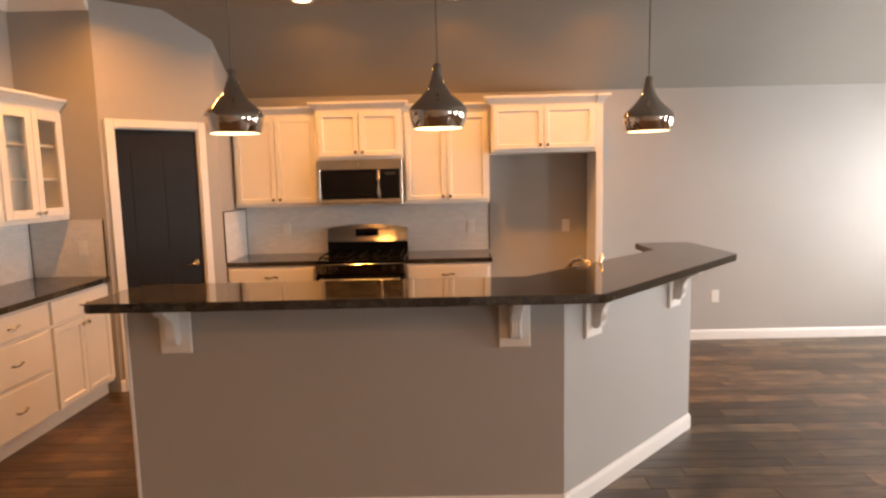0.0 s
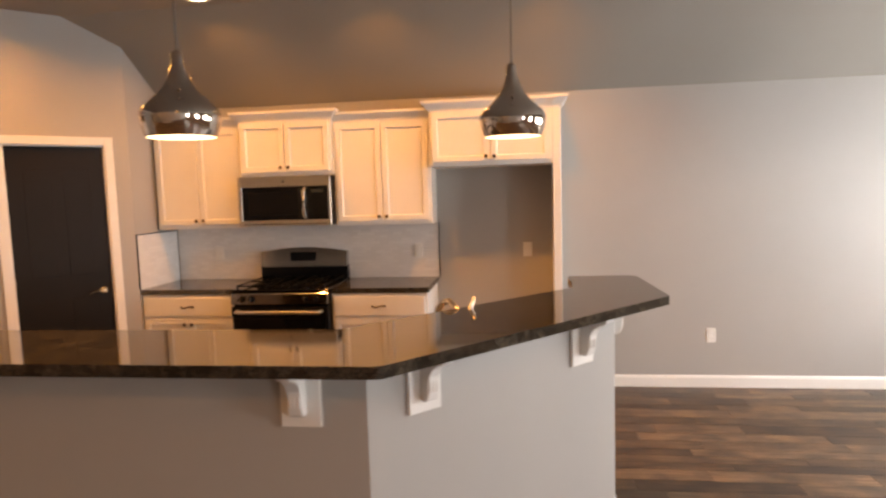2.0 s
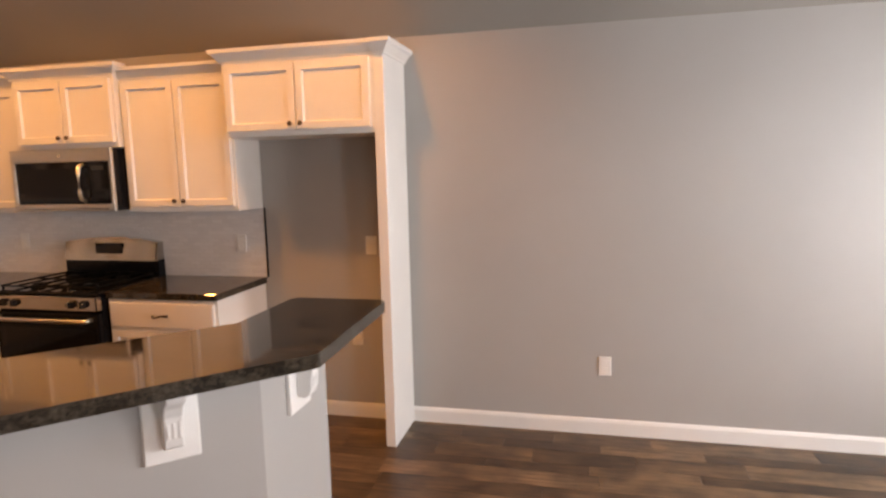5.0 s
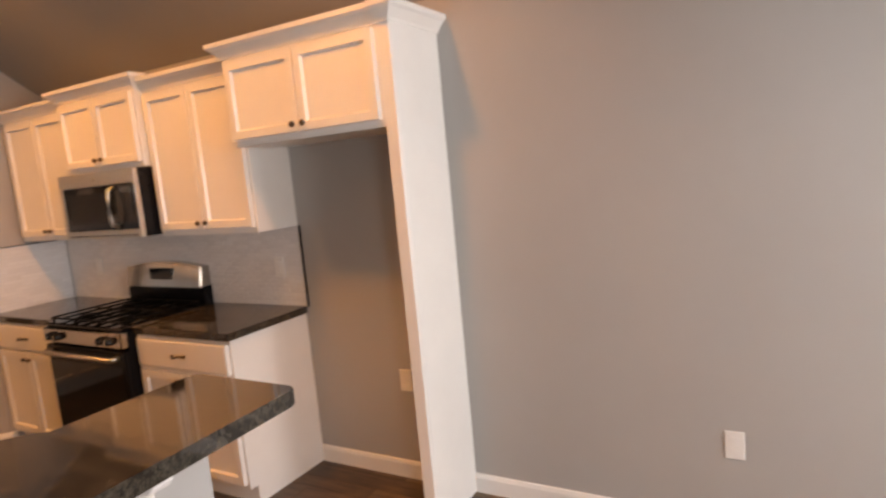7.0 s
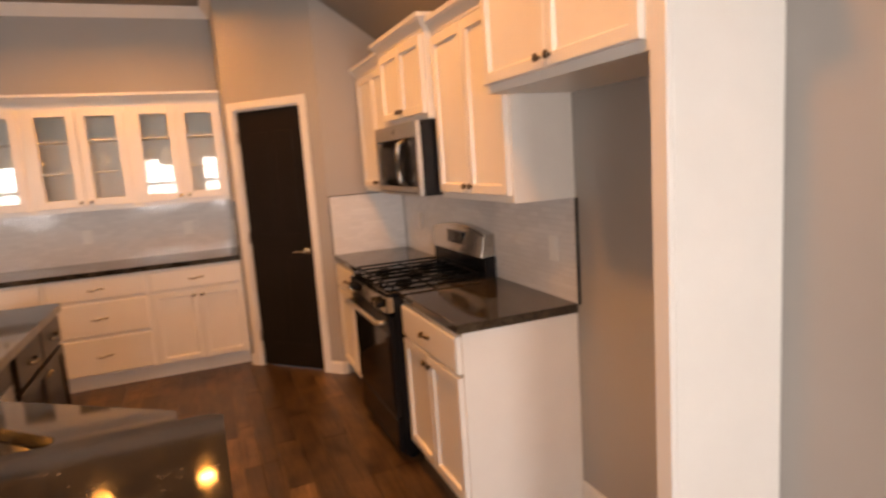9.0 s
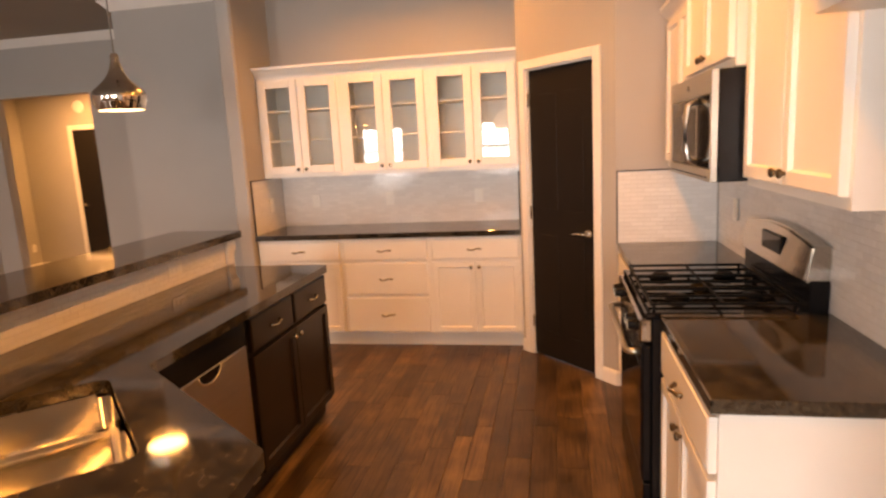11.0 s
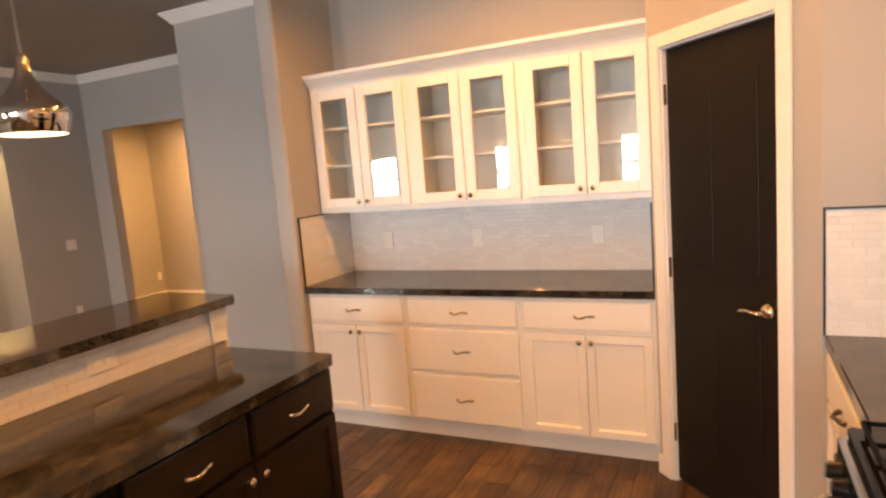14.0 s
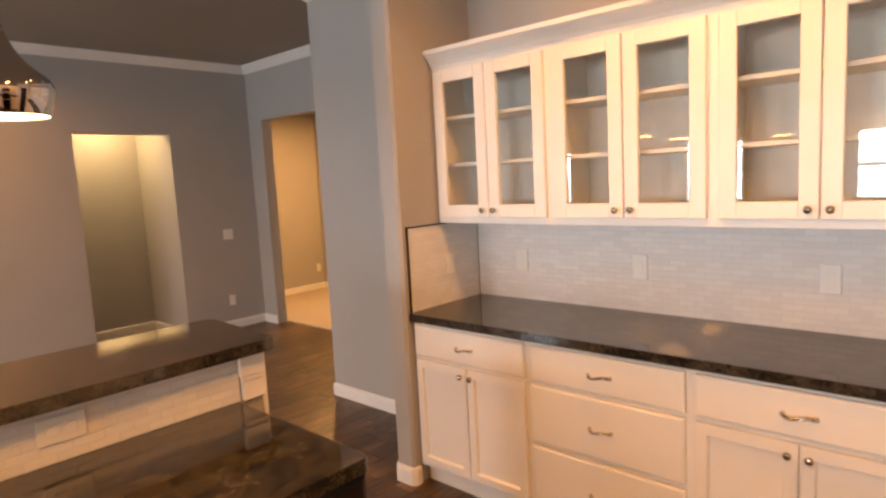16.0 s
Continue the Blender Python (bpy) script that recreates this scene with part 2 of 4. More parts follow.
def tube(points, radius, seg=10):
    """A round rod along points, with closed ends."""
    bm = bmesh.new()
    rings = []
    pts = [Vector(p) for p in points]
    for i, p in enumerate(pts):
        d = (pts[min(i + 1, len(pts) - 1)] - pts[max(i - 1, 0)]).normalized()
        q = d.to_track_quat("Z", "Y")
        r = radius[i] if isinstance(radius, (list, tuple)) else radius
        rings.append([bm.verts.new(p + q @ Vector((r * math.cos(a), r * math.sin(a), 0))) for a in [2 * math.pi * j / seg for j in range(seg)]])
    for a, b in zip(rings, rings[1:]):
        for j in range(seg):
            bm.faces.new((a[j], a[(j + 1) % seg], b[(j + 1) % seg], b[j]))
    bm.faces.new(rings[0][::-1])
    bm.faces.new(rings[-1])
    return bm


def mesh_of(name, bm, material, smooth=False):
    me = bpy.data.meshes.new(name)
    if smooth:
        for f in bm.faces:
            f.smooth = True
    bm.to_mesh(me)
    bm.free()
    me.materials.append(material)
    return me


def part(name, bm, material, parent, label="", smooth=False, at=None):
    ob = new(name, mesh_of(name, bm, material, smooth))
    ob.parent = parent
    if at is not None:
        ob.matrix_basis = at
    if label:
        tagged(ob, label)
    return ob


def thing(name, m, label, category, group=""):
    ob = new(name)
    ob.empty_display_size = 0.1
    ob.matrix_basis = m
    return tagged(ob, label, category, group)


def setting(name, bm, material, label, category):
    return tagged(new(name, mesh_of(name, bm, material)), label, category, kind="structure")


def solid(name, bm, material, m, label, category, group="", smooth=False):
    ob = new(name, mesh_of(name, bm, material, smooth))
    ob.matrix_basis = m
    return tagged(ob, label, category, group)


# ---- the shell ----
T = 0.12
setting("wall_north", boxes((-1.88, EAST, BACK, BACK + T, 0, FLAT)), WALL, "greige painted back wall of the kitchen", "wall")
setting("wall_pantry_side", boxes((-2.0, -1.88, 5.06, BACK, 0, FLAT)), WALL, "greige painted short return wall beside the range run", "wall")
setting("wall_alcove_north", boxes((-3.13, -2.53, 4.45, 4.45 + T, 0, FLAT)), WALL, "greige painted alcove side wall", "wall")
setting("wall_alcove_back", boxes((-3.25, -3.13, 2.34, 4.45, 0, FLAT)), WALL, "greige painted wall behind the glass hutch", "wall")
setting("wall_column", prism([(-3.13, 2.21), (-2.53, 2.21), (-2.515, 2.225), (-2.515, 2.325), (-2.53, 2.34), (-3.13, 2.34)], 0, FLAT), WALL, "greige painted wall stub with rounded drywall corner", "wall")
setting("wall_west_near", boxes((-3.26, -3.14, 0.88, 2.21, 0, FLAT)), WALL, "greige painted wall beside the kitchen", "wall")
setting("wall_return", boxes((WEST, -3.26, 0.88, 1.0, 0, FLAT)), WALL, "greige painted return wall toward the hallway", "wall")
HY0, HY1, HTOP = -1.61, -0.36, 2.33
setting("wall_west", boxes((WEST - T, WEST, HY1, 1.0, 0, FLAT), (WEST - T, WEST, SOUTH - T, HY0, 0, FLAT), (WEST - T, WEST, HY0, HY1, HTOP, FLAT)), WALL, "greige painted wall with a tall uncased opening to the hallway", "wall")
NX0, NX1, NTOP = -3.31, -2.40, 2.18
setting("wall_south", boxes((WEST, NX0, SOUTH - T, SOUTH, 0, FLAT), (NX1, JOG, SOUTH - T, SOUTH, 0, FLAT), (JOG - T, JOG, SOUTH_BAY - T, SOUTH - T, 0, FLAT), (JOG, EAST, SOUTH_BAY - T, SOUTH_BAY, 0, FLAT), (NX0, NX1, SOUTH - T, SOUTH, NTOP, FLAT)), WALL, "greige painted living room wall with an uncased opening", "wall")
east = [(EAST, EAST + T, SOUTH_BAY - T, BACK + T, 0, SILL), (EAST, EAST + T, SOUTH_BAY - T, BACK + T, HEAD, FLAT)]
edge = SOUTH_BAY - T
for cy, w in WINDOWS:
    east.append((EAST, EAST + T, edge, cy - w / 2, SILL, HEAD))
    edge = cy + w / 2
east.append((EAST, EAST + T, edge, BACK + T, SILL, HEAD))
setting("wall_east", boxes(*east), WALL, "greige painted window wall", "wall")

# diagonal pantry wall with its door opening; local x runs along the wall
DA, DB = Vector((-2.53, 4.45)), Vector((-1.88, 5.06))
DANG = math.degrees(math.atan2(DB.y - DA.y, DB.x - DA.x))
DLEN = (DB - DA).length
DIAG = pose(DA.x, DA.y, 0, 0, 0, DANG)
D0, D1, DTOP = 0.095, 0.095 + 0.63, 2.035
diag = new("wall_pantry_diagonal", mesh_of("wall_pantry_diagonal", boxes((0, D0, 0, T, 0, FLAT), (D1, DLEN, 0, T, 0, FLAT), (D0, D1, 0, T, DTOP, FLAT)), WALL))
diag.matrix_basis = DIAG
tagged(diag, "greige painted diagonal pantry wall", "wall", kind="structure")
setting("wall_pantry_back", boxes((-3.25, -1.9, 5.7, 5.8, 0, FLAT)), WALL, "plain wall closing the pantry", "wall")

# hallway and nook behind the openings
for nm, dims in (("wall_hall_back", (-6.1, -6.0, -3.15, 1.0, 0, 2.6)), ("wall_hall_south", (-6.0, WEST - T, -3.15, -3.05, 0, 2.6)), ("wall_hall_north", (-6.0, WEST - T, 0.9, 1.0, 0, 2.6))):
    setting(nm, boxes(dims), WALL, "painted hallway wall lit by a warm lamp", "wall")
for nm, dims in (("wall_nook_back", (NX0 - 0.12, NX1 + 0.1, -2.87, -2.75, 0, 2.6)), ("wall_nook_west", (NX0 - 0.12, NX0, -2.75, SOUTH - T, 0, 2.6)), ("wall_nook_east", (NX1, NX1 + 0.1, -2.75, SOUTH - T, 0, 2.6))):
    setting(nm, boxes(dims), WALL, "painted wall of the small nook", "wall")

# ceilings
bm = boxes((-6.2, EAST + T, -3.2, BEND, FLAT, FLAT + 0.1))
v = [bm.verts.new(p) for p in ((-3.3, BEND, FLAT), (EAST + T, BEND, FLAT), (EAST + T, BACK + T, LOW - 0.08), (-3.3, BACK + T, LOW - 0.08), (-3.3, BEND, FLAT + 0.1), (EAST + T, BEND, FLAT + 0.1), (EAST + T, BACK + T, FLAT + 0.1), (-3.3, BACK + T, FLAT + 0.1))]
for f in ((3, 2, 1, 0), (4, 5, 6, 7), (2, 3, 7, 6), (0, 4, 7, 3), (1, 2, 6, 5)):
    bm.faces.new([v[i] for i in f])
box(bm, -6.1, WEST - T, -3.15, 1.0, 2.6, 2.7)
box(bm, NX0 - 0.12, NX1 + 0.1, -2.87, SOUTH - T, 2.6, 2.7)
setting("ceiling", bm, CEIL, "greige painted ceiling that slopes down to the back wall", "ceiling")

# baseboards and crown
BASE = [(0, 0), (0.014, 0), (0.014, 0.075), (0.008, 0.092), (0, 0.095)]
CROWN = [(0, 0), (0.0, -0.085), (0.012, -0.085), (0.03, -0.06), (0.06, -0.025), (0.075, -0.012), (0.075, 0)]


def trim(path, profile, z, label):
    setting("baseboard" if profile is BASE else "trim", sweep(profile, [(x, y, z) for x, y in path]), TRIM, label, "baseboard" if profile is BASE else "crown moulding")


for path in ([(1.395, BACK), (EAST, BACK), (EAST, SOUTH_BAY), (JOG, SOUTH_BAY), (JOG, SOUTH), (NX1, SOUTH)], [(0.405, BACK), (1.335, BACK)],
             [(NX0, SOUTH), (WEST, SOUTH), (WEST, HY0)], [(WEST, HY1), (WEST, 0.88), (-3.14, 0.88), (-3.14, 2.21), (-2.53, 2.21), (-2.515, 2.225), (-2.515, 2.325), (-2.53, 2.34), (-2.56, 2.34)],
             [(WEST - T, -3.05), (-6.0, -3.05), (-6.0, -2.26)], [(NX1, -2.0), (NX1, -2.75), (NX0, -2.75), (NX0, -2.0)]):
    trim(path, BASE, 0, "white painted baseboard along the wall")
for a, b in ((0.0, D0 - 0.06), (D1 + 0.06, DLEN)):
    pa, pb = DA + (DB - DA).normalized() * a, DA + (DB - DA).normalized() * b
    trim([pa, pb] if a == 0 else [pa, pb, (-1.88, 5.10)], BASE, 0, "white painted baseboard beside the pantry door")
for path in ([(EAST, BEND), (EAST, SOUTH_BAY), (JOG, SOUTH_BAY), (JOG, SOUTH), (WEST, SOUTH), (WEST, 0.88), (-3.14, 0.88), (-3.14, 2.21), (-2.515, 2.21), (-2.515, 2.34), (-3.13, 2.34), (-3.13, 4.45), (-2.53, 4.45)],):
    trim(path, CROWN, FLAT, "white painted crown moulding under the ceiling")

# windows
for i, (cy, w) in enumerate(WINDOWS):
    win = tagged(new("window_%d" % (i + 1)), "white framed double-hung window with daylight", "window", kind="structure")
    win.location = (EAST, cy, SILL)
    h = HEAD - SILL
    part("window_frame", boxes((0.03, 0.09, -w / 2, -w / 2 + 0.05, 0, h), (0.03, 0.09, w / 2 - 0.05, w / 2, 0, h), (0.03, 0.09, -w / 2 + 0.05, w / 2 - 0.05, 0, 0.05), (0.03, 0.09, -w / 2 + 0.05, w / 2 - 0.05, h - 0.05, h), (0.03, 0.085, -w / 2 + 0.05, w / 2 - 0.05, h / 2 - 0.025, h / 2 + 0.025)), TRIM, win)
    part("window_sill", boxes((-0.05, 0.03, -w / 2 - 0.04, w / 2 + 0.04, -0.03, 0), bevel=0.004), TRIM, win)
    for z0, z1 in ((0.05, h / 2 - 0.025), (h / 2 + 0.025, h - 0.05)):
        pane = part("pane", boxes((0.055, 0.06, -w / 2 + 0.05, w / 2 - 0.05, z0, z1)), GLASS, win)
        pane.visible_shadow = False
setting("ground", boxes((EAST + 0.6, 400, -300, 300, -0.4, -0.3)), EARTH, "dry lawn outside the windows", "ground")


# ---- small fittings ----
def pull(parent, x, z, y, length=0.1, material=NICKEL):
    """A curved drawer pull."""
    pts = [(x + length * (u - 0.5), y - 0.026 * math.sin(math.pi * u) ** 0.6 - 0.004, z - 0.006 * math.sin(2 * math.pi * u)) for u in [i / 10 for i in range(11)]]
    return part("handle", tube(pts, [0.009, 0.0075, 0.006, 0.0055, 0.0055, 0.006, 0.0055, 0.0055, 0.006, 0.0075, 0.009], 8), material, parent, "curved metal pull", True)


def knob(parent, x, z, y, material=NICKEL):
    prof = [(0.0001, 0.026), (0.010, 0.025), (0.0145, 0.020), (0.013, 0.014), (0.006, 0.009), (0.006, 0.002), (0.009, 0.0), (0.0001, 0.0)]
    return part("knob", lathe(prof, 16), material, parent, "round metal knob", True, pose(x, y, z, 90))


def panel_door(w, h, rail=0.058, th=0.022, deep=0.013):
    """A recessed-panel front; x 0..w, z 0..h, face toward -y at y = -th."""
    bm = boxes((0, w, -th, 0, 0, h))
    face = min(bm.faces, key=lambda f: f.calc_center_median().y)
    bmesh.ops.inset_individual(bm, faces=[face], thickness=rail)
    bmesh.ops.inset_individual(bm, faces=[face], thickness=0.009)
    bmesh.ops.translate(bm, verts=face.verts, vec=(0, deep, 0))
    outer = [e for e in bm.edges if all(abs(v.co.y + th) < 1e-5 for v in e.verts) and (all(v.co.x in (0, w) or v.co.z in (0, h) for v in e.verts)) and e.is_boundary is False and any(abs(f.normal.y) < 0.1 for f in e.link_faces)]
    bmesh.ops.bevel(bm, geom=outer, offset=0.005, segments=2, profile=0.5, affect="EDGES")
    return bm


def slab_front(w, h, th=0.02):
    bm = boxes((0, w, -th, 0, 0, h))
    face = min(bm.faces, key=lambda f: f.calc_center_median().y)
    bmesh.ops.inset_individual(bm, faces=[face], thickness=0.013)
    bmesh.ops.translate(bm, verts=face.verts, vec=(0, -0.004, 0))
    return bm


def door_on(cab, x, y, z, w, h, material, knob_x, knob_z, metal):
    d = part("door", panel_door(w, h), material, cab, at=pose(x, y, z))
    knob(d, knob_x, knob_z, -0.02, metal)
    return d


def drawer_on(cab, x, y, z, w, h, material, metal, name="drawer"):
    d = part(name, slab_front(w, h), material, cab, at=pose(x, y, z))
    pull(d, w / 2, h / 2, -0.024, material=metal)
    return d


def base_cabinet(m, w, depth, kind, material, metal, label, group, side_skin=False):
    """A floor cabinet; local x 0..w, back at y 0, front at y -depth, under the worktop."""
    cab = thing("base_cabinet", m, label, "cabinet", group)
    top = COUNTER - 0.04
    part("body", boxes((0, w, -depth, -0.002, 0.10, top)), material, cab)
    part("toe_kick", boxes((0, w, -depth + 0.05, -0.002, 0.0, 0.10)), material, cab)
    g, y = 0.018, -depth
    if kind == "drawers":
        for z0, z1 in ((0.70, 0.855), (0.425, 0.68), (0.125, 0.405)):
            drawer_on(cab, g, y, z0, w - 2 * g, z1 - z0, material, metal)
    else:
        n = 2 if kind == "split" else 1
        ww = (w - 2 * g - (n - 1) * 0.02) / n
        for i in range(n):
            drawer_on(cab, g + i * (ww + 0.02), y, 0.70, ww, 0.155, material, metal)
        dw = (w - 2 * g - 0.006) / 2
        door_on(cab, g, y, 0.125, dw, 0.555, material, dw - 0.028, 0.515, metal)
        door_on(cab, g + dw + 0.006, y, 0.125, dw, 0.555, material, 0.028, 0.515, metal)
    return cab


CABCROWN = [(0, 0), (0.008, 0), (0.012, 0.012), (0.038, 0.045), (0.052, 0.055), (0.055, 0.075), (0, 0.075)]


def wall_cabinet(m, w, depth, z0, z1, material, metal, label, group, crown_sides=(0, 0), knobs_low=True):
    cab = thing("wall_cabinet", m, label, "cabinet", group)
    part("body", boxes((0, w, -depth, -0.002, z0, z1)), material, cab)
    g = 0.02
    dw = (w - 2 * g - 0.006) / 2
    lo, hi = z0 + 0.03, z1 - 0.035
    for i in (0, 1):
        door_on(cab, g + i * (dw + 0.006), -depth, lo, dw, hi - lo, material, dw - 0.028 if i == 0 else 0.028, 0.035, metal)
    path = [(0, -depth, z1 - 0.02), (w, -depth, z1 - 0.02)]
    if crown_sides[0]:
        path = [(0, -depth + crown_sides[0], z1 - 0.02)] + path
    if crown_sides[1]:
        path = path + [(w, -depth + crown_sides[1], z1 - 0.02)]
    part("crown", sweep(CABCROWN, path), material, cab)
    return cab


def outlet(m, label, switch=False, wide=False):
    """A wall plate; local x across, z up, face toward -y."""
    ob = thing("light_switch" if switch else "wall_outlet", m, label, "switch" if switch else "outlet", "wall plates")
    w = 0.058 if wide else 0.036
    part("plate", boxes((-w, w, -0.007, 0, -0.058, 0.058), bevel=0.003), PLATE, ob)
    if switch:
        part("rocker", boxes((-0.016, 0.016, -0.011, -0.007, -0.032, 0.032), bevel=0.002), PLATE, ob)
    else:
        for z in (-0.021, 0.021):
            part("socket", boxes((-0.015, 0.015, -0.010, -0.007, z - 0.014, z + 0.014), bevel=0.003), PLATE, ob)
    return ob


FACE_E, FACE_N, FACE_S, FACE_W = 90, 180, 0, -90   # turns that face a thing to +x, +y, -y, -x

# ---- pantry door ----
door = tagged(new("door_1"), "closed black-brown pantry door with white casing", "door", kind="structure")
door.matrix_basis = DIAG
leaf = part("door_leaf", boxes((D0 + 0.012, D1 - 0.012, 0.02, 0.055, 0.012, DTOP - 0.012)), DOORDARK, door)
for x0, x1, z0, z1 in ((0.10, 0.265, 0.20, 0.90), (0.34, 0.505, 0.20, 0.90), (0.10, 0.265, 1.08, 1.86), (0.34, 0.505, 1.08, 1.86)):
    part("raised_panel", boxes((D0 + 0.012 + x0, D0 + 0.012 + x1, 0.0165, 0.0205, z0, z1), bevel=0.0019), DOORDARK, leaf)
part("door_jamb", boxes((D0 - 0.005, D0 + 0.010, -0.002, T, 0, DTOP), (D1 - 0.010, D1 + 0.005, -0.002, T, 0, DTOP), (D0 + 0.010, D1 - 0.010, -0.002, T, DTOP - 0.010, DTOP + 0.004)), TRIM, door)
bm = bmesh.new()
W2 = 0.060
for args in ((D0 - W2, D0, -0.018, 0.0, 0, DTOP + W2), (D1, D1 + W2, -0.018, 0.0, 0, DTOP + W2), (D0, D1, -0.018, 0.0, DTOP, DTOP + W2)):
    box(bm, *args, bevel=0.005, seg=2)
part("door_casing", bm, TRIM, door)
for z in (0.25, 1.05, 1.83):
    part("hinge", tube([(D0 + 0.008, 0.008, z - 0.045), (D0 + 0.008, 0.008, z + 0.045)], 0.008, 8), BRONZE, door, "dark metal hinge", True)
hx = D1 - 0.075
lever = part("door_handle", lathe([(0.0001, 0.022), (0.02, 0.02), (0.03, 0.008), (0.031, 0), (0.0001, 0)], 24), NICKEL, door, "brushed nickel lever handle", True, pose(hx, 0.02, 0.945, 90))
part("lever", tube([(hx, 0.02, 0.945), (hx, -0.03, 0.945), (hx - 0.012, -0.042, 0.946), (hx - 0.045, -0.044, 0.95), (hx - 0.08, -0.04, 0.943), (hx - 0.092, -0.038, 0.936)], [0.010, 0.010, 0.009, 0.007, 0.006, 0.005], 10), NICKEL, door, "brushed nickel lever", True)

# ---- range wall ----
RUN = "cabinets on the range wall"
KW = dict(material=WHITE, metal=BRONZE, group=RUN)
U1X, U2X, U3X, FX, PX = -1.86, -1.105, -0.350, 0.425, 1.335
wall_cabinet(pose(U1X, BACK, 0), U2X - U1X, 0.288, 1.372, 2.195, label="white recessed-panel wall cabinet beside the microwave", crown_sides=(0.285, 0), **KW)
wall_cabinet(pose(U2X, BACK, 0), U3X - U2X, 0.335, 1.775, 2.222, label="short white wall cabinet above the microwave", crown_sides=(0.05, 0.05), **KW)
wall_cabinet(pose(U3X, BACK, 0), 0.415 - U3X, 0.288, 1.372, 2.195, label="white recessed-panel wall cabinet over the counter beside the microwave", **KW)
wall_cabinet(pose(FX, BACK, 0), PX - FX, 0.388, 1.80, 2.232, label="white wall cabinet above the empty fridge space", crown_sides=(0.10, 0), **KW)
pan = thing("fridge_panel", pose(PX, BACK, 0), "tall white panel beside the empty fridge space", "panel")
part("side_panel", boxes((0.008, 0.06, -0.375, -0.002, 0, 2.22), bevel=0.002), WHITE, pan)
part("stile", boxes((0.0, 0.06, -0.395, -0.375, 0, 2.22), bevel=0.003), WHITE, pan)
part("crown", sweep(CABCROWN, [(0.0, -0.40, 2.212), (0.06, -0.40, 2.212), (0.06, -0.002, 2.212)]), WHITE, pan)

base_cabinet(pose(-1.878, BACK, 0), 0.772, 0.55, "doors", WHITE, BRONZE, "white base cabinet with drawer beside the range", RUN)
base_cabinet(pose(-0.336, BACK, 0), 0.736, 0.55, "doors", WHITE, BRONZE, "white base cabinet with drawer and finished end", RUN)
for x0, x1 in ((-1.878, -1.104), (-0.338, 0.412)):
    solid("worktop", boxes((0, x1 - x0, -0.575, -0.002, 0, 0.04), bevel=0.004), GRANITE, pose(x0, BACK, COUNTER - 0.04), "polished dark granite worktop beside the range", "countertop", "worktops on the range wall")

# microwave over the range
mw = thing("microwave", pose(U2X + 0.003, BACK, 1.385), "stainless over-the-range microwave with black glass door", "microwave")
MW = 0.748
part("body", boxes((0.003, MW - 0.003, -0.385, -0.002, 0, 0.385), bevel=0.003), BLACK, mw)
part("front_frame", boxes((0, MW, -0.41, -0.386, 0.305, 0.385), (0, MW, -0.41, -0.386, 0.0, 0.045), (0, 0.03, -0.41, -0.386, 0.045, 0.305), (MW - 0.02, MW, -0.41, -0.386, 0.045, 0.305), bevel=0.002), STEEL, mw)
md = part("door_glass", boxes((0.032, 0.545, -0.408, -0.388, 0.047, 0.303), bevel=0.002), BLACKGLASS, mw)
part("window_mesh", boxes((0.08, 0.49, -0.4095, -0.408, 0.085, 0.265)), BLACK, md)
part("control_panel", boxes((0.547, MW - 0.022, -0.408, -0.388, 0.047, 0.303), bevel=0.002), BLACKGLASS, mw)
part("display", boxes((0.60, 0.69, -0.4095, -0.408, 0.255, 0.28)), plain("display_glass", (0.03, 0.035, 0.035), 0.1), mw)
part("handle", tube([(0.545, -0.41, 0.06), (0.545, -0.445, 0.075), (0.545, -0.455, 0.12), (0.545, -0.455, 0.23), (0.545, -0.445, 0.275), (0.545, -0.41, 0.29)], 0.011, 10), STEEL, mw, "curved steel handle", True)
part("vent_grille", boxes(*[(0.04 + i * 0.028, 0.06 + i * 0.028, -0.411, -0.4095, 0.012, 0.018) for i in range(24)]), BLACK, mw)
part("badge", lathe([(0.0001, 0.003), (0.011, 0.003), (0.012, 0), (0.0001, 0)], 20), NICKEL, mw, at=pose(MW / 2, -0.41, 0.345, 90))

# gas range
rg = thing("gas_range", pose(-1.10, BACK, 0), "stainless and black freestanding gas range", "stove")
RW = 0.76
part("body", boxes((0.004, RW - 0.004, -0.60, -0.01, 0.03, 0.895), bevel=0.004), BLACK, rg)
part("cooktop", boxes((0, RW, -0.625, -0.075, 0.895, 0.918), bevel=0.006), BLACKGLASS, rg)
part("back_riser", boxes((0.004, RW - 0.004, -0.075, -0.01, 0.895, 1.03), bevel=0.003), BLACK, rg)
arch = [(0.008, 1.025)] + [(0.008 + (RW - 0.016) * i / 16, 1.15 + 0.035 * math.sin(math.pi * i / 16)) for i in range(17)] + [(RW - 0.008, 1.025)]
bm = bmesh.new()
fr = [bm.verts.new((x, -0.095 + (z - 1.025) * 0.18, z)) for x, z in arch]
bk = [bm.verts.new((x, -0.012, z)) for x, z in arch]
bm.faces.new(fr)
bm.faces.new(bk[::-1])
for i in range(len(arch)):
    j = (i + 1) % len(arch)
    bm.faces.new((fr[j], fr[i], bk[i], bk[j]))
bmesh.ops.recalc_face_normals(bm, faces=bm.faces[:])
bmesh.ops.bevel(bm, geom=[e for e in bm.edges if all(v.co.y < -0.05 for v in e.verts)], offset=0.008, segments=2, affect="EDGES")
bgd = part("backguard", bm, MIRRORSTEEL, rg, "arched stainless backguard")
part("clock_panel", boxes((0.27, 0.49, -0.088, -0.07, 1.07, 1.145), bevel=0.004), BLACKGLASS, bgd)
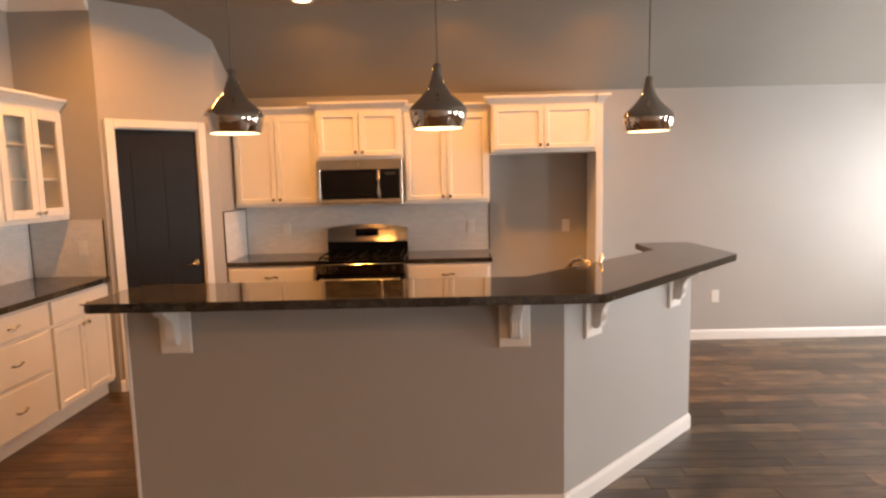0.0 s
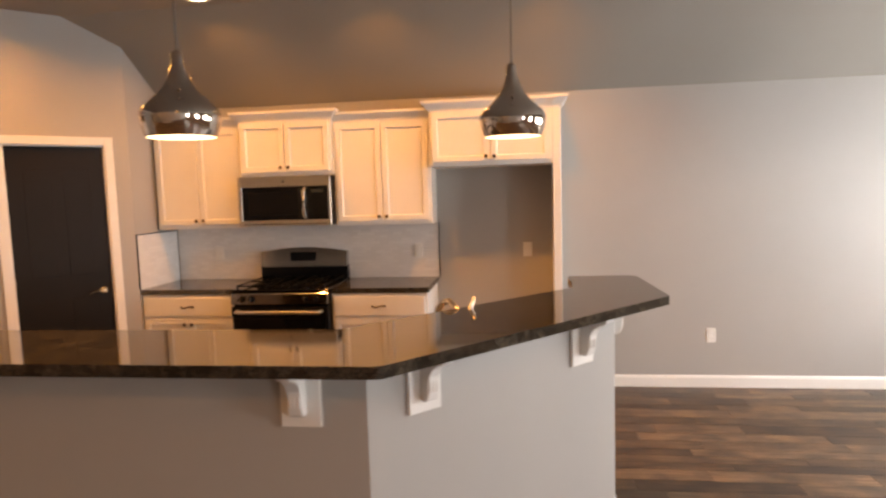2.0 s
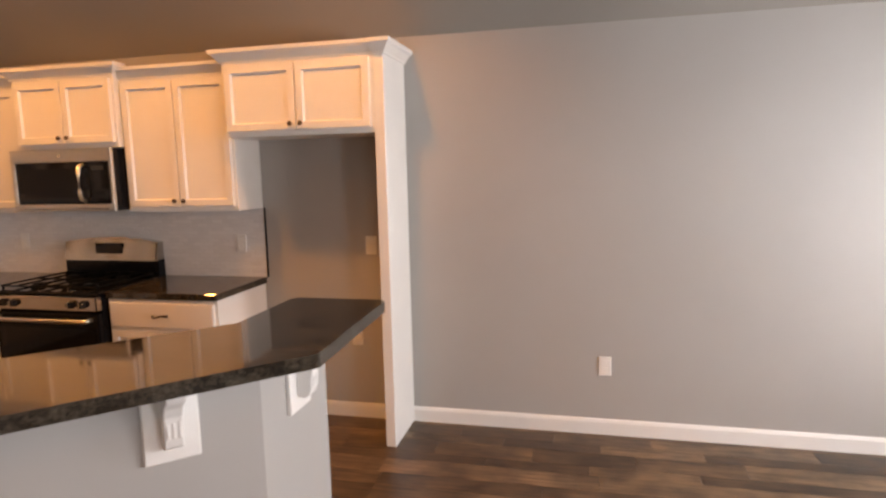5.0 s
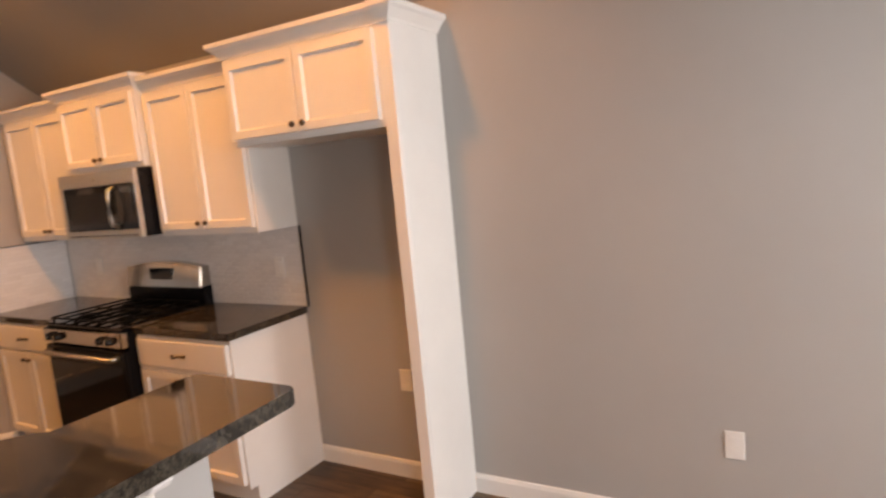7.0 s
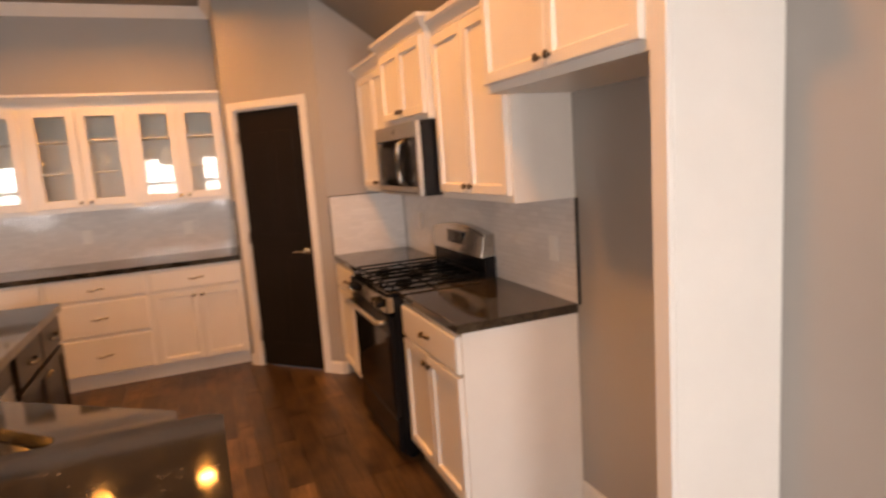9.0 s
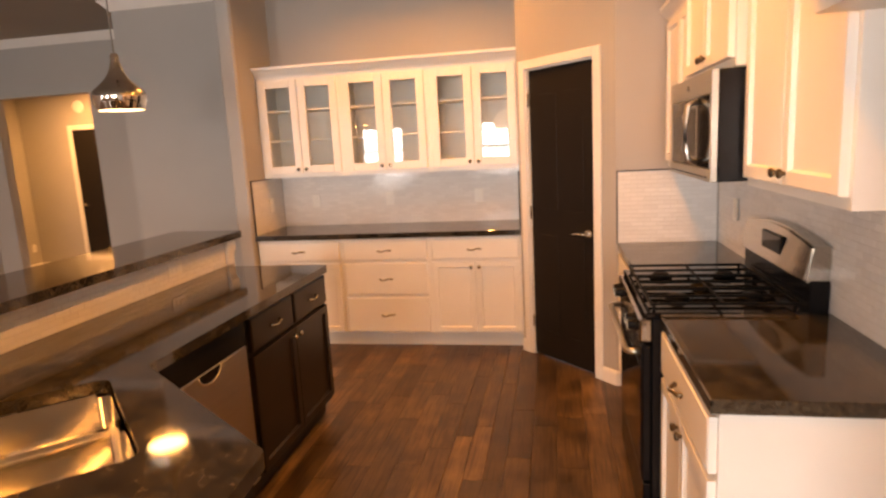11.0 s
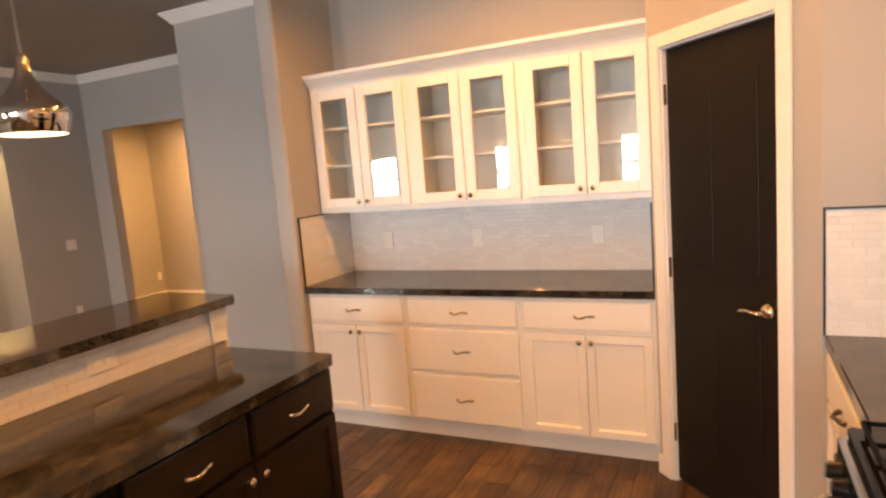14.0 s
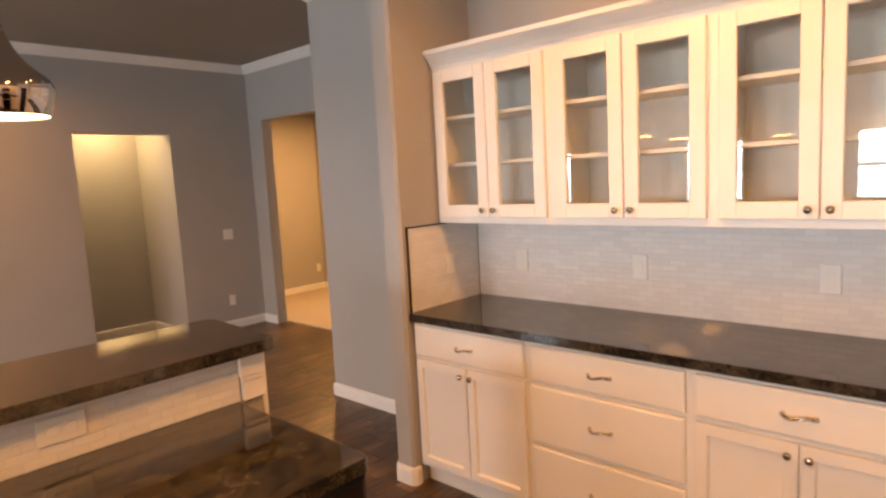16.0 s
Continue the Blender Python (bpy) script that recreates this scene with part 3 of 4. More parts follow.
part("control_strip", boxes((0.0, RW, -0.645, -0.60, 0.805, 0.893), bevel=0.006), MIRRORSTEEL, rg)
for x in (0.09, 0.17, 0.59, 0.67):
    kb = part("knob", lathe([(0.0001, 0.032), (0.017, 0.032), (0.02, 0.028), (0.022, 0.006), (0.026, 0), (0.0001, 0)], 20), BLACK, rg, "black burner knob", True, pose(x, -0.645, 0.848, 90))
    part("pointer", boxes((-0.003, 0.003, -0.018, 0.018, 0.030, 0.036)), NICKEL, kb)
od = part("oven_door", boxes((0.0, RW, -0.635, -0.602, 0.245, 0.79), bevel=0.006), BLACK, rg)
part("oven_window", boxes((0.03, RW - 0.03, -0.638, -0.634, 0.27, 0.70), bevel=0.0015), BLACKGLASS, od)
part("door_trim", boxes((0.0, RW, -0.640, -0.634, 0.715, 0.79), bevel=0.002), BLACK, od)
part("handle", tube([(0.05, -0.63, 0.755), (0.05, -0.675, 0.755), (0.07, -0.688, 0.755), (RW - 0.07, -0.688, 0.755), (RW - 0.05, -0.675, 0.755), (RW - 0.05, -0.63, 0.755)], 0.013, 12), STEEL, od, "steel towel-bar handle", True)
part("drawer", boxes((0.0, RW, -0.632, -0.602, 0.05, 0.235), bevel=0.005), BLACK, rg)
for x in (0.03, RW - 0.07):
    part("foot", boxes((x, x + 0.04, -0.57, -0.53, 0, 0.03)), BLACK, rg)
for bx, by in ((0.19, -0.48), (0.57, -0.48), (0.19, -0.21), (0.57, -0.21), (0.38, -0.345)):
    part("burner", lathe([(0.0001, 0.024), (0.03, 0.023), (0.036, 0.016), (0.045, 0.012), (0.05, 0.001), (0.0001, 0.001)], 20), IRON, rg, "", True, pose(bx, by, 0.918))
for gx0, gx1 in ((0.03, 0.265), (0.27, 0.49), (0.495, 0.73)):
    g = []
    for y in (-0.60, -0.345, -0.10):
        g.append((gx0, gx1, y - 0.004, y + 0.004, 0.936, 0.947))
    for x in (gx0 + 0.006, (gx0 + gx1) / 2, gx1 - 0.006):
        g.append((x - 0.004, x + 0.004, -0.60, -0.10, 0.937, 0.948))
    for x in (gx0 + 0.006, gx1 - 0.006):
        for y in (-0.59, -0.11):
            g.append((x - 0.006, x + 0.006, y - 0.006, y + 0.006, 0.917, 0.938))
    part("grate", boxes(*g, bevel=0.002), IRON, rg, "cast-iron grate")

# ---- hutch alcove ----
HUTCH = "glass-front hutch"
HX, HY = -3.13, 2.345
YS = (2.345, 3.045, 3.748, 4.445)
for i, kind in enumerate(("doors", "drawers", "doors")):
    base_cabinet(pose(HX, YS[i], 0, 0, 0, FACE_E), YS[i + 1] - YS[i], 0.555, kind, WHITE, NICKEL, "white base cabinet with three drawers under granite" if kind == "drawers" else "white base cabinet with drawer over two doors", HUTCH)
solid("worktop", boxes((0, 2.10, -0.59, -0.002, 0, 0.04), bevel=0.0008), GRANITE, pose(HX, HY, COUNTER - 0.04, 0, 0, FACE_E), "polished dark granite worktop of the hutch", "countertop")
for i in range(3):
    w, d, z0, z1 = YS[i + 1] - YS[i], 0.305, 1.355, 2.175
    cab = thing("glass_cabinet", pose(HX, YS[i], 0, 0, 0, FACE_E), "white wall cabinet with two glass doors and empty shelves", "cabinet", HUTCH)
    for x in (0, w - 0.018):
        part("side", boxes((x, x + 0.018, -d, -0.002, z0, z1)), WHITE, cab)
    part("back", boxes((0.018, w - 0.018, -0.012, -0.002, z0, z1)), WHITE, cab)
    part("bottom", boxes((0.018, w - 0.018, -d, -0.012, z0, z0 + 0.03)), WHITE, cab)
    part("top", boxes((0.018, w - 0.018, -d, -0.012, z1 - 0.03, z1)), WHITE, cab)
    part("face_frame", boxes((0, 0.035, -d - 0.018, -d, z0, z1), (w - 0.035, w, -d - 0.018, -d, z0, z1), (0.035, w - 0.035, -d - 0.018, -d, z0, z0 + 0.045), (0.035, w - 0.035, -d - 0.018, -d, z1 - 0.06, z1)), WHITE, cab)
    for z in (1.645, 1.885):
        part("shelf", boxes((0.02, w - 0.02, -d + 0.03, -0.014, z, z + 0.018), bevel=0.002), WHITE, cab)
    g = 0.022
    dw = (w - 2 * g - 0.006) / 2
    lo, hi = z0 + 0.032, z1 - 0.045
    for j in (0, 1):
        dr = part("door", boxes((0, 0.062, -0.02, 0, 0, hi - lo), (dw - 0.062, dw, -0.02, 0, 0, hi - lo), (0.062, dw - 0.062, -0.02, 0, 0, 0.062), (0.062, dw - 0.062, -0.02, 0, hi - lo - 0.062, hi - lo), bevel=0.0025), WHITE, cab, at=pose(g + j * (dw + 0.006), -d - 0.019, lo))
        pane = part("pane", boxes((0.060, dw - 0.060, -0.010, -0.006, 0.060, hi - lo - 0.060)), GLASS, dr, "clear glass pane")
        pane.visible_shadow = False
        knob(dr, dw - 0.03 if j == 0 else 0.03, 0.035, -0.02)
solid("hutch_crown", sweep([(o * 1.15, u) for o, u in CABCROWN], [(0, -0.324, 0), (2.10, -0.324, 0)]), WHITE, pose(HX, HY, 2.157, 0, 0, FACE_E), "white crown moulding along the hutch top", "crown moulding")

# ---- island: half wall, bar top, lower worktop, cabinets ----
OUT = [(-1.45, 2.64), (0.57, 2.64), (1.53, 3.60), (1.53, 4.05)]
INN = [(1.415, 4.05), (1.415, 3.648), (0.522, 2.755), (-1.45, 2.755)]
setting("wall_island", prism(OUT + INN, 0, BAR - 0.04), WALL, "greige painted half wall under the raised bar", "wall")
setting("baseboard", sweep(BASE, [(x, y, 0) for x, y in OUT]), TRIM, "white painted baseboard round the half wall", "baseboard")
setting("trim", sweep([(0, 0), (0, -0.035), (0.010, -0.035), (0.016, -0.012), (0.016, 0)], [(x, y, BAR - 0.041) for x, y in OUT]), WALL, "painted moulding under the bar top", "moulding")


def fillet(points, radii, steps=6):
    """Rounds the corners of a plan outline."""
    out = []
    k = len(points)
    for i, (p, r) in enumerate(zip(points, radii)):
        p, a, b = Vector(p), Vector(points[i - 1]), Vector(points[(i + 1) % k])
        if r == 0:
            out.append(tuple(p))
            continue
        da, db = (a - p).normalized(), (b - p).normalized()
        half = math.acos(max(-1, min(1, da.dot(db)))) / 2
        t = r / math.tan(half)
        c = p + (da + db).normalized() * (r / math.sin(half))
        s, e = p + da * t - c, p + db * t - c
        ang = math.atan2(s.x * e.y - s.y * e.x, s.dot(e))
        for j in range(steps + 1):
            q = ang * j / steps
            out.append((c.x + s.x * math.cos(q) - s.y * math.sin(q), c.y + s.x * math.sin(q) + s.y * math.cos(q)))
    return out


bar = fillet([(-1.49, 2.36), (0.685, 2.365), (1.762, 3.51), (1.73, 4.18), (1.355, 4.18), (1.355, 3.775), (0.425, 2.845), (-1.47, 2.83)], [0.03, 0.06, 0.03, 0.03, 0.02, 0.02, 0.02, 0.02])
solid("bar_top", prism(bar, 0, 0.04, 0.006), GRANITE, pose(0, 0, BAR - 0.04), "polished dark granite raised bar top, angled", "countertop")

# corbels: local face toward -y
def corbel(m):
    c = thing("corbel", m, "white carved wooden corbel under the bar top", "bracket", "bar corbels")
    part("back_plate", boxes((-0.072, 0.072, -0.016, 0, -0.25, 0), bevel=0.003), TRIM, c)
    out = [(-0.016, 0.0), (-0.165, 0.0), (-0.165, -0.03), (-0.152, -0.045), (-0.125, -0.055), (-0.095, -0.075), (-0.075, -0.105), (-0.068, -0.14), (-0.067, -0.17), (-0.058, -0.195), (-0.038, -0.205), (-0.016, -0.198)]
    bm = bmesh.new()
    a, b = [bm.verts.new((-0.025, y, z)) for y, z in out], [bm.verts.new((0.025, y, z)) for y, z in out]
    bm.faces.new(a)
    bm.faces.new(b[::-1])
    for i in range(len(out)):
        j = (i + 1) % len(out)
        bm.faces.new((a[j], a[i], b[i], b[j]))
    bmesh.ops.recalc_face_normals(bm, faces=bm.faces[:])
    bmesh.ops.bevel(bm, geom=bm.edges[:], offset=0.003, segments=1, affect="EDGES")
    br = part("scroll", bm, TRIM, c)
    part("fluting", boxes(*[(x - 0.004, x + 0.004, -0.0725, -0.066, -0.165, -0.10) for x in (-0.015, 0, 0.015)], bevel=0.002), TRIM, br)
    return c


first = corbel(pose(-1.225, 2.64, BAR - 0.042))
for m in (pose(0.34, 2.64, BAR - 0.042), pose(0.735, 2.805, BAR - 0.042, 0, 0, 45), pose(1.355, 3.425, BAR - 0.042, 0, 0, 45), pose(1.53, 3.82, BAR - 0.042, 0, 0, 90)):
    copy_thing(first, m)

# white end post of the half wall
post = thing("end_post", pose(-1.45, 2.6975, 0), "white trim board capping the end of the half wall", "trim")
part("board", boxes((-0.016, 0.0, -0.065, 0.065, 0.0, BAR - 0.042), bevel=0.003), TRIM, post)
part("inner_board", boxes((0.002, 0.075, 0.058, 0.075, COUNTER + 0.001, BAR - 0.042), bevel=0.003), TRIM, post)
part("capital", boxes((0.001, 0.09, 0.0755, 0.092, BAR - 0.115, BAR - 0.043), (0.006, 0.083, 0.0755, 0.084, BAR - 0.135, BAR - 0.115), bevel=0.003), TRIM, post)

# lower worktop with the sink cut out
SA = (0.355, 3.345)                       # west front corner of the sink opening
U, V = Vector((1, 1)).normalized(), Vector((1, -1)).normalized()
SW, SD = 0.615, 0.41
hole = [Vector(SA), Vector(SA) + V * SD, Vector(SA) + V * SD + U * SW, Vector(SA) + U * SW]
low = fillet([(-1.36, 2.757), (0.521, 2.757), (1.413, 3.649), (1.413, 4.11), (0.745, 4.055), (0.245, 3.40), (-1.36, 3.40)], [0, 0, 0, 0.01, 0.03, 0.02, 0.02])
bm = bmesh.new()
ho = fillet([tuple(p) for p in hole], [0.04] * 4, 4)
for z, flip in ((0.0, True), (0.04, False)):
    o, h = [bm.verts.new((x, y, z)) for x, y in low], [bm.verts.new((x, y, z)) for x, y in ho]
    es = [bm.edges.new((r[i], r[(i + 1) % len(r)])) for r in (o, h) for i in range(len(r))]
    bmesh.ops.triangle_fill(bm, use_beauty=True, edges=es, normal=(0, 0, 1))
    if flip:
        lows = (o, h)
for r1, r2 in zip(lows, (o, h)):
    for i in range(len(r1)):
        j = (i + 1) % len(r1)
        bm.faces.new((r1[i], r1[j], r2[j], r2[i]))
bmesh.ops.recalc_face_normals(bm, faces=bm.faces[:])
solid("island_worktop", bm, GRANITE, pose(0, 0, COUNTER - 0.04), "polished dark granite lower worktop with sink cut-out", "countertop")

sink = thing("sink", pose(SA[0], SA[1], COUNTER - 0.04, 0, 0, 45), "stainless double-bowl undermount sink", "sink")
for x0, x1 in ((0.006, 0.288), (0.312, SW - 0.006)):
    bm = boxes((x0, x1, -SD + 0.006, -0.006, -0.18, -0.001))
    top = max(bm.faces, key=lambda f: f.calc_center_median().z)
    bmesh.ops.delete(bm, geom=[top], context="FACES_ONLY")
    bmesh.ops.bevel(bm, geom=[e for e in bm.edges if not e.is_boundary], offset=0.035, segments=4, affect="EDGES")
    bmesh.ops.reverse_faces(bm, faces=bm.faces[:])
    bw = part("bowl", bm, SINKSTEEL, sink, "", True)
    sm = bw.modifiers.new("thickness", "SOLIDIFY")
    sm.thickness, sm.offset = 0.003, -1
    part("drain", lathe([(0.0001, 0.002), (0.03, 0.002), (0.042, 0.006), (0.045, 0.0), (0.0001, 0.0)], 20), NICKEL, bw, "", True, pose((x0 + x1) / 2, -SD / 2, -0.178))
part("divider", boxes((0.286, 0.314, -SD + 0.006, -0.006, -0.03, -0.006), bevel=0.01), SINKSTEEL, sink)

fa = thing("faucet", pose(0.845, 3.215, COUNTER), "brushed nickel faucet with tall lever beside the sink", "faucet")
part("base", lathe([(0.0001, 0.10), (0.017, 0.10), (0.021, 0.085), (0.022, 0.02), (0.03, 0.008), (0.031, 0), (0.0001, 0)], 20), NICKEL, fa, "", True)
d = Vector((-0.7071, 0.7071))
part("spout", tube([(d.x * s, d.y * s, z) for s, z in ((0.0, 0.06), (0.01, 0.14), (0.04, 0.20), (0.085, 0.225), (0.13, 0.215), (0.165, 0.18), (0.175, 0.15))], [0.016, 0.016, 0.015, 0.0145, 0.0145, 0.016, 0.017], 12), NICKEL, fa, "low arched spout", True)
part("lever", tube([(0.0, 0.0, 0.095), (0.01, 0.006, 0.13), (0.03, 0.02, 0.19), (0.045, 0.03, 0.225), (0.05, 0.035, 0.25)], [0.019, 0.016, 0.012, 0.010, 0.010], 10), NICKEL, fa, "tall curved lever", True)

ISL = "island cabinets"
base_cabinet(pose(-0.445, 2.77, 0, 0, 0, FACE_N), 0.93, 0.585, "split", ESPRESSO, NICKEL, "espresso-stained base cabinet with two drawers and two doors", ISL)
dw_ = thing("dishwasher", pose(0.158, 2.77, 0, 0, 0, FACE_N), "stainless dishwasher with black control strip", "dishwasher")
part("body", boxes((0, 0.60, -0.565, -0.002, 0.09, COUNTER - 0.041)), BLACK, dw_)
dd = part("door", boxes((0.003, 0.597, -0.592, -0.566, 0.11, 0.745), bevel=0.004), STEEL, dw_)
part("control_strip", boxes((0.003, 0.597, -0.595, -0.566, 0.748, 0.862), bevel=0.004), BLACK, dw_)
half = [(0.22, 0.742)] + [(0.30 + 0.08 * math.cos(math.pi + math.pi * i / 12), 0.742 + 0.048 * math.sin(math.pi + math.pi * i / 12)) for i in range(1, 12)] + [(0.38, 0.742)]
bm = bmesh.new()
fr, bk = [bm.verts.new((x, -0.5945, z)) for x, z in half], [bm.verts.new((x, -0.590, z)) for x, z in half]
bm.faces.new(fr)
bm.faces.new(bk[::-1])
for i in range(len(half)):
    j = (i + 1) % len(half)
    bm.faces.new((fr[j], fr[i], bk[i], bk[j]))
bmesh.ops.recalc_face_normals(bm, faces=bm.faces[:])
part("pocket", bm, BLACK, dd, "dark half-moon pocket handle")
part("lip", tube([(x, -0.595, z) for x, z in half], 0.004, 8), STEEL, dd, "rounded steel lip", True)
part("toe_kick", boxes((0, 0.60, -0.53, -0.01, 0.0, 0.09)), BLACK, dw_)
sk = thing("sink_cabinet", pose(0, 0, 0), "espresso-stained corner cabinet under the sink", "cabinet", ISL)
outl = [(0.185, 2.772), (0.50, 2.772), (1.395, 3.66), (1.395, 4.04), (0.76, 4.02), (0.255, 3.36), (0.185, 3.355)]
part("body", prism(outl, 0.10, 0.69), ESPRESSO, sk)
part("toe_kick", prism([(0.185, 2.772), (0.50, 2.772), (1.395, 3.66), (1.395, 4.03), (0.80, 3.99), (0.30, 3.31), (0.185, 3.30)], 0, 0.10), ESPRESSO, sk)
fl = math.hypot(0.505, 0.66)
fm = pose(0.76, 4.02, 0.0, 0, 0, math.degrees(math.atan2(-0.66, -0.505)))
part("front_rail", boxes((0.0, fl, 0.002, 0.02, 0.69, COUNTER - 0.042)), ESPRESSO, sk, at=fm)
part("corner_filler", boxes((0.163, 0.285, 3.20, 3.352, 0.69, COUNTER - 0.042)), ESPRESSO, sk)
part("side_rail", boxes((0.78, 1.395, 4.022, 4.04, 0.69, COUNTER - 0.042)), ESPRESSO, sk)
for i in (0, 1):
    dr = part("door", panel_door(0.385, 0.55), ESPRESSO, sk, at=fm @ pose(0.028 + i * 0.391, 0, 0.125))
    knob(dr, 0.355 if i == 0 else 0.03, 0.515, -0.02)

# ---- pendants ----
def pendant(x, y):
    p = thing("pendant_lamp", pose(x, y, 1.815), "smoked chrome bell pendant lamp hanging over the bar, lit", "pendant lamp", "pendants over the bar")
    outer = [(0.107, 0.0), (0.113, 0.014), (0.121, 0.038), (0.1255, 0.06), (0.1245, 0.078), (0.115, 0.096), (0.095, 0.115), (0.071, 0.137), (0.052, 0.160), (0.038, 0.184), (0.029, 0.208), (0.023, 0.228), (0.020, 0.243), (0.020, 0.264), (0.014, 0.274), (0.004, 0.277)]
    part("shade", lathe(outer), CHROME, p, "mirror-like smoked chrome bell shade", True)
    inner = [(0.106, 0.0005), (0.111, 0.014), (0.116, 0.04), (0.118, 0.058), (0.114, 0.078), (0.09, 0.11), (0.055, 0.15), (0.02, 0.19), (0.0005, 0.195)]
    part("lining", lathe(inner), PLATE, p, "white lining", True)
    part("bulb_globe", lathe([(0.0005, 0.03), (0.025, 0.036), (0.036, 0.06), (0.03, 0.085), (0.014, 0.11), (0.0005, 0.115)], 24), SHADE_IN, p, "glowing bulb", True)
    part("diffuser", lathe([(0.0005, 0.006), (0.06, 0.006), (0.1055, 0.004)], 40), SHADE_IN, p, "glowing underside", True)
    part("cord", tube([(0, 0, 0.276), (0, 0, FLAT - 1.815 - 0.02)], 0.0035, 8), CORD, p)
    part("canopy", lathe([(0.0005, -0.03), (0.03, -0.028), (0.058, -0.008), (0.06, 0.0), (0.0005, 0.0)], 28), CHROME, p, "", True, pose(0, 0, FLAT - 1.815))
    area_lamp("pendant_light", look((x, y, 1.806), (x, y, 0)), PENDANT_POWER, WARM, 0.19, 0.19, "DISK")
    return p


for x, y in PENDANTS:
    pendant(x, y)

# recessed ceiling lights
def can(x, y, z=FLAT):
    c = thing("recessed_light", pose(x, y, z), "white recessed ceiling light, lit", "ceiling light", "recessed lights")
    part("trim_ring", lathe([(0.062, -0.001), (0.066, -0.007), (0.088, -0.006), (0.092, 0.0), (0.062, 0.0)], 36), TRIM, c, "", True)
    part("lens", lathe([(0.0005, -0.003), (0.062, -0.003)], 36), LENS, c)
    return c


for x, y in CANS:
    can(x, y)
    area_lamp("can_light", look((x, y, FLAT - 0.012), (x, y, 0)), CAN_POWER * (0.75 if x < -2 else 1.0), WARM, 0.11, 0.11, "DISK", 150)
# the added living room downlights, their kind and places assumed
for x, y in UNSEEN_ROOM_CANS:
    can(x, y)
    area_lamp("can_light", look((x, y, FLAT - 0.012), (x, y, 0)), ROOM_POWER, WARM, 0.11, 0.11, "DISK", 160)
can(-5.2, -1.6, 2.6)
area_lamp("hall_light", look((-5.2, -1.6, 2.585), (-5.2, -1.6, 0)), HALL_POWER, (1.0, 0.55, 0.21), 0.12, 0.12, "DISK")
can(-2.85, -2.4, 2.6)
area_lamp("nook_light", look((-2.85, -2.4, 2.585), (-2.85, -2.4, 0)), NOOK_POWER, (1, 0.74, 0.38), 0.12, 0.12, "DISK")

# dining lamp
dl = thing("dining_lamp", pose(3.43, 3.82, 1.78), "frosted glass bell lamp hanging in the dining nook, lit", "pendant lamp")
part("glass_shade", lathe([(0.165, 0.0), (0.168, 0.03), (0.16, 0.11), (0.14, 0.19), (0.10, 0.26), (0.05, 0.30), (0.02, 0.31)]), FROST, dl, "glowing frosted glass bell", True)
part("stem", tube([(0, 0, 0.30), (0, 0, FLAT - 1.78 - 0.02)], 0.008, 8), NICKEL, dl)
part("canopy", lathe([(0.0005, -0.03), (0.05, -0.025), (0.065, 0.0), (0.0005, 0.0)], 28), NICKEL, dl, "", True, pose(0, 0, FLAT - 1.78))
bulb("dining_bulb", (3.43, 3.82, 1.90), 6, WARM, 0.05)

# ---- hallway ----
setting("carpet", boxes((-6.0, WEST - T, -3.05, 0.9, 0.0, 0.012)), CARPET, "beige hallway carpet", "carpet")
hd = tagged(new("door_2"), "closed dark hallway door with white casing", "door", kind="structure")
hd.matrix_basis = pose(-6.0, -2.25, 0, 0, 0, FACE_E)
part("door_leaf", boxes((0.075, 0.83, -0.012, 0, 0.012, 2.03), bevel=0.003), DOORDARK, hd)
part("door_casing", boxes((0, 0.07, -0.02, 0, 0.012, 2.10), (0.835, 0.905, -0.02, 0, 0.012, 2.10), (0.07, 0.835, -0.02, 0, 2.035, 2.10), bevel=0.004), TRIM, hd)
part("door_handle", lathe([(0.0001, 0.05), (0.022, 0.045), (0.028, 0.03), (0.02, 0.012), (0.03, 0.004), (0.03, 0), (0.0001, 0)], 20), NICKEL, hd, "", True, pose(0.15, -0.012, 0.95, 90))
chime = thing("door_chime", pose(-6.0, -2.02, 2.36, 0, 0, FACE_E), "round white chime on the hallway wall", "chime")
part("cover", lathe([(0.0001, 0.03), (0.07, 0.028), (0.085, 0.015), (0.088, 0), (0.0001, 0)], 28), PLATE, chime, "", True, pose(0, 0, 0, 90))

# ---- wall plates ----
outlet(pose(2.57, BACK, 0.42), "white outlet low on the greige wall")
outlet(pose(4.56, BACK, 0.41), "white outlet low on the greige wall")
outlet(pose(1.146, BACK, 1.13), "white outlet in the empty fridge space")
outlet(pose(-1.49, BACK - 0.011, 1.145), "white outlet on the tiled backsplash")
outlet(pose(0.25, BACK - 0.011, 1.14), "white outlet on the tiled backsplash")
outlet(pose(1.03, BACK, 0.54), "white outlet low in the fridge space")
for y in (2.65, 3.315, 4.076):
    outlet(pose(HX + 0.011, y, 1.13, 0, 0, FACE_E), "white outlet on the hutch backsplash", switch=(y == 3.315))
outlet(pose(-2.86, 2.34 + 0.011, 1.13, 0, 0, FACE_N), "white switch on the tiled alcove side", switch=True)
outlet(pose(-0.865, 2.755 + 0.010, 1.005, 0, 90, FACE_N), "white outlet set sideways in the bar backsplash")
outlet(pose(-2.72, 4.45 - 0.011, 1.13), "white outlet on the tiled alcove side")
outlet(pose(-3.86, SOUTH, 1.08, 0, 0, FACE_N), "white double switch on the living room wall", switch=True, wide=True)
outlet(pose(-3.84, SOUTH, 0.33, 0, 0, FACE_N), "white outlet low on the living room wall")
outlet(pose(-5.9, -3.05, 0.33, 0, 0, FACE_N), "white outlet in the hallway")


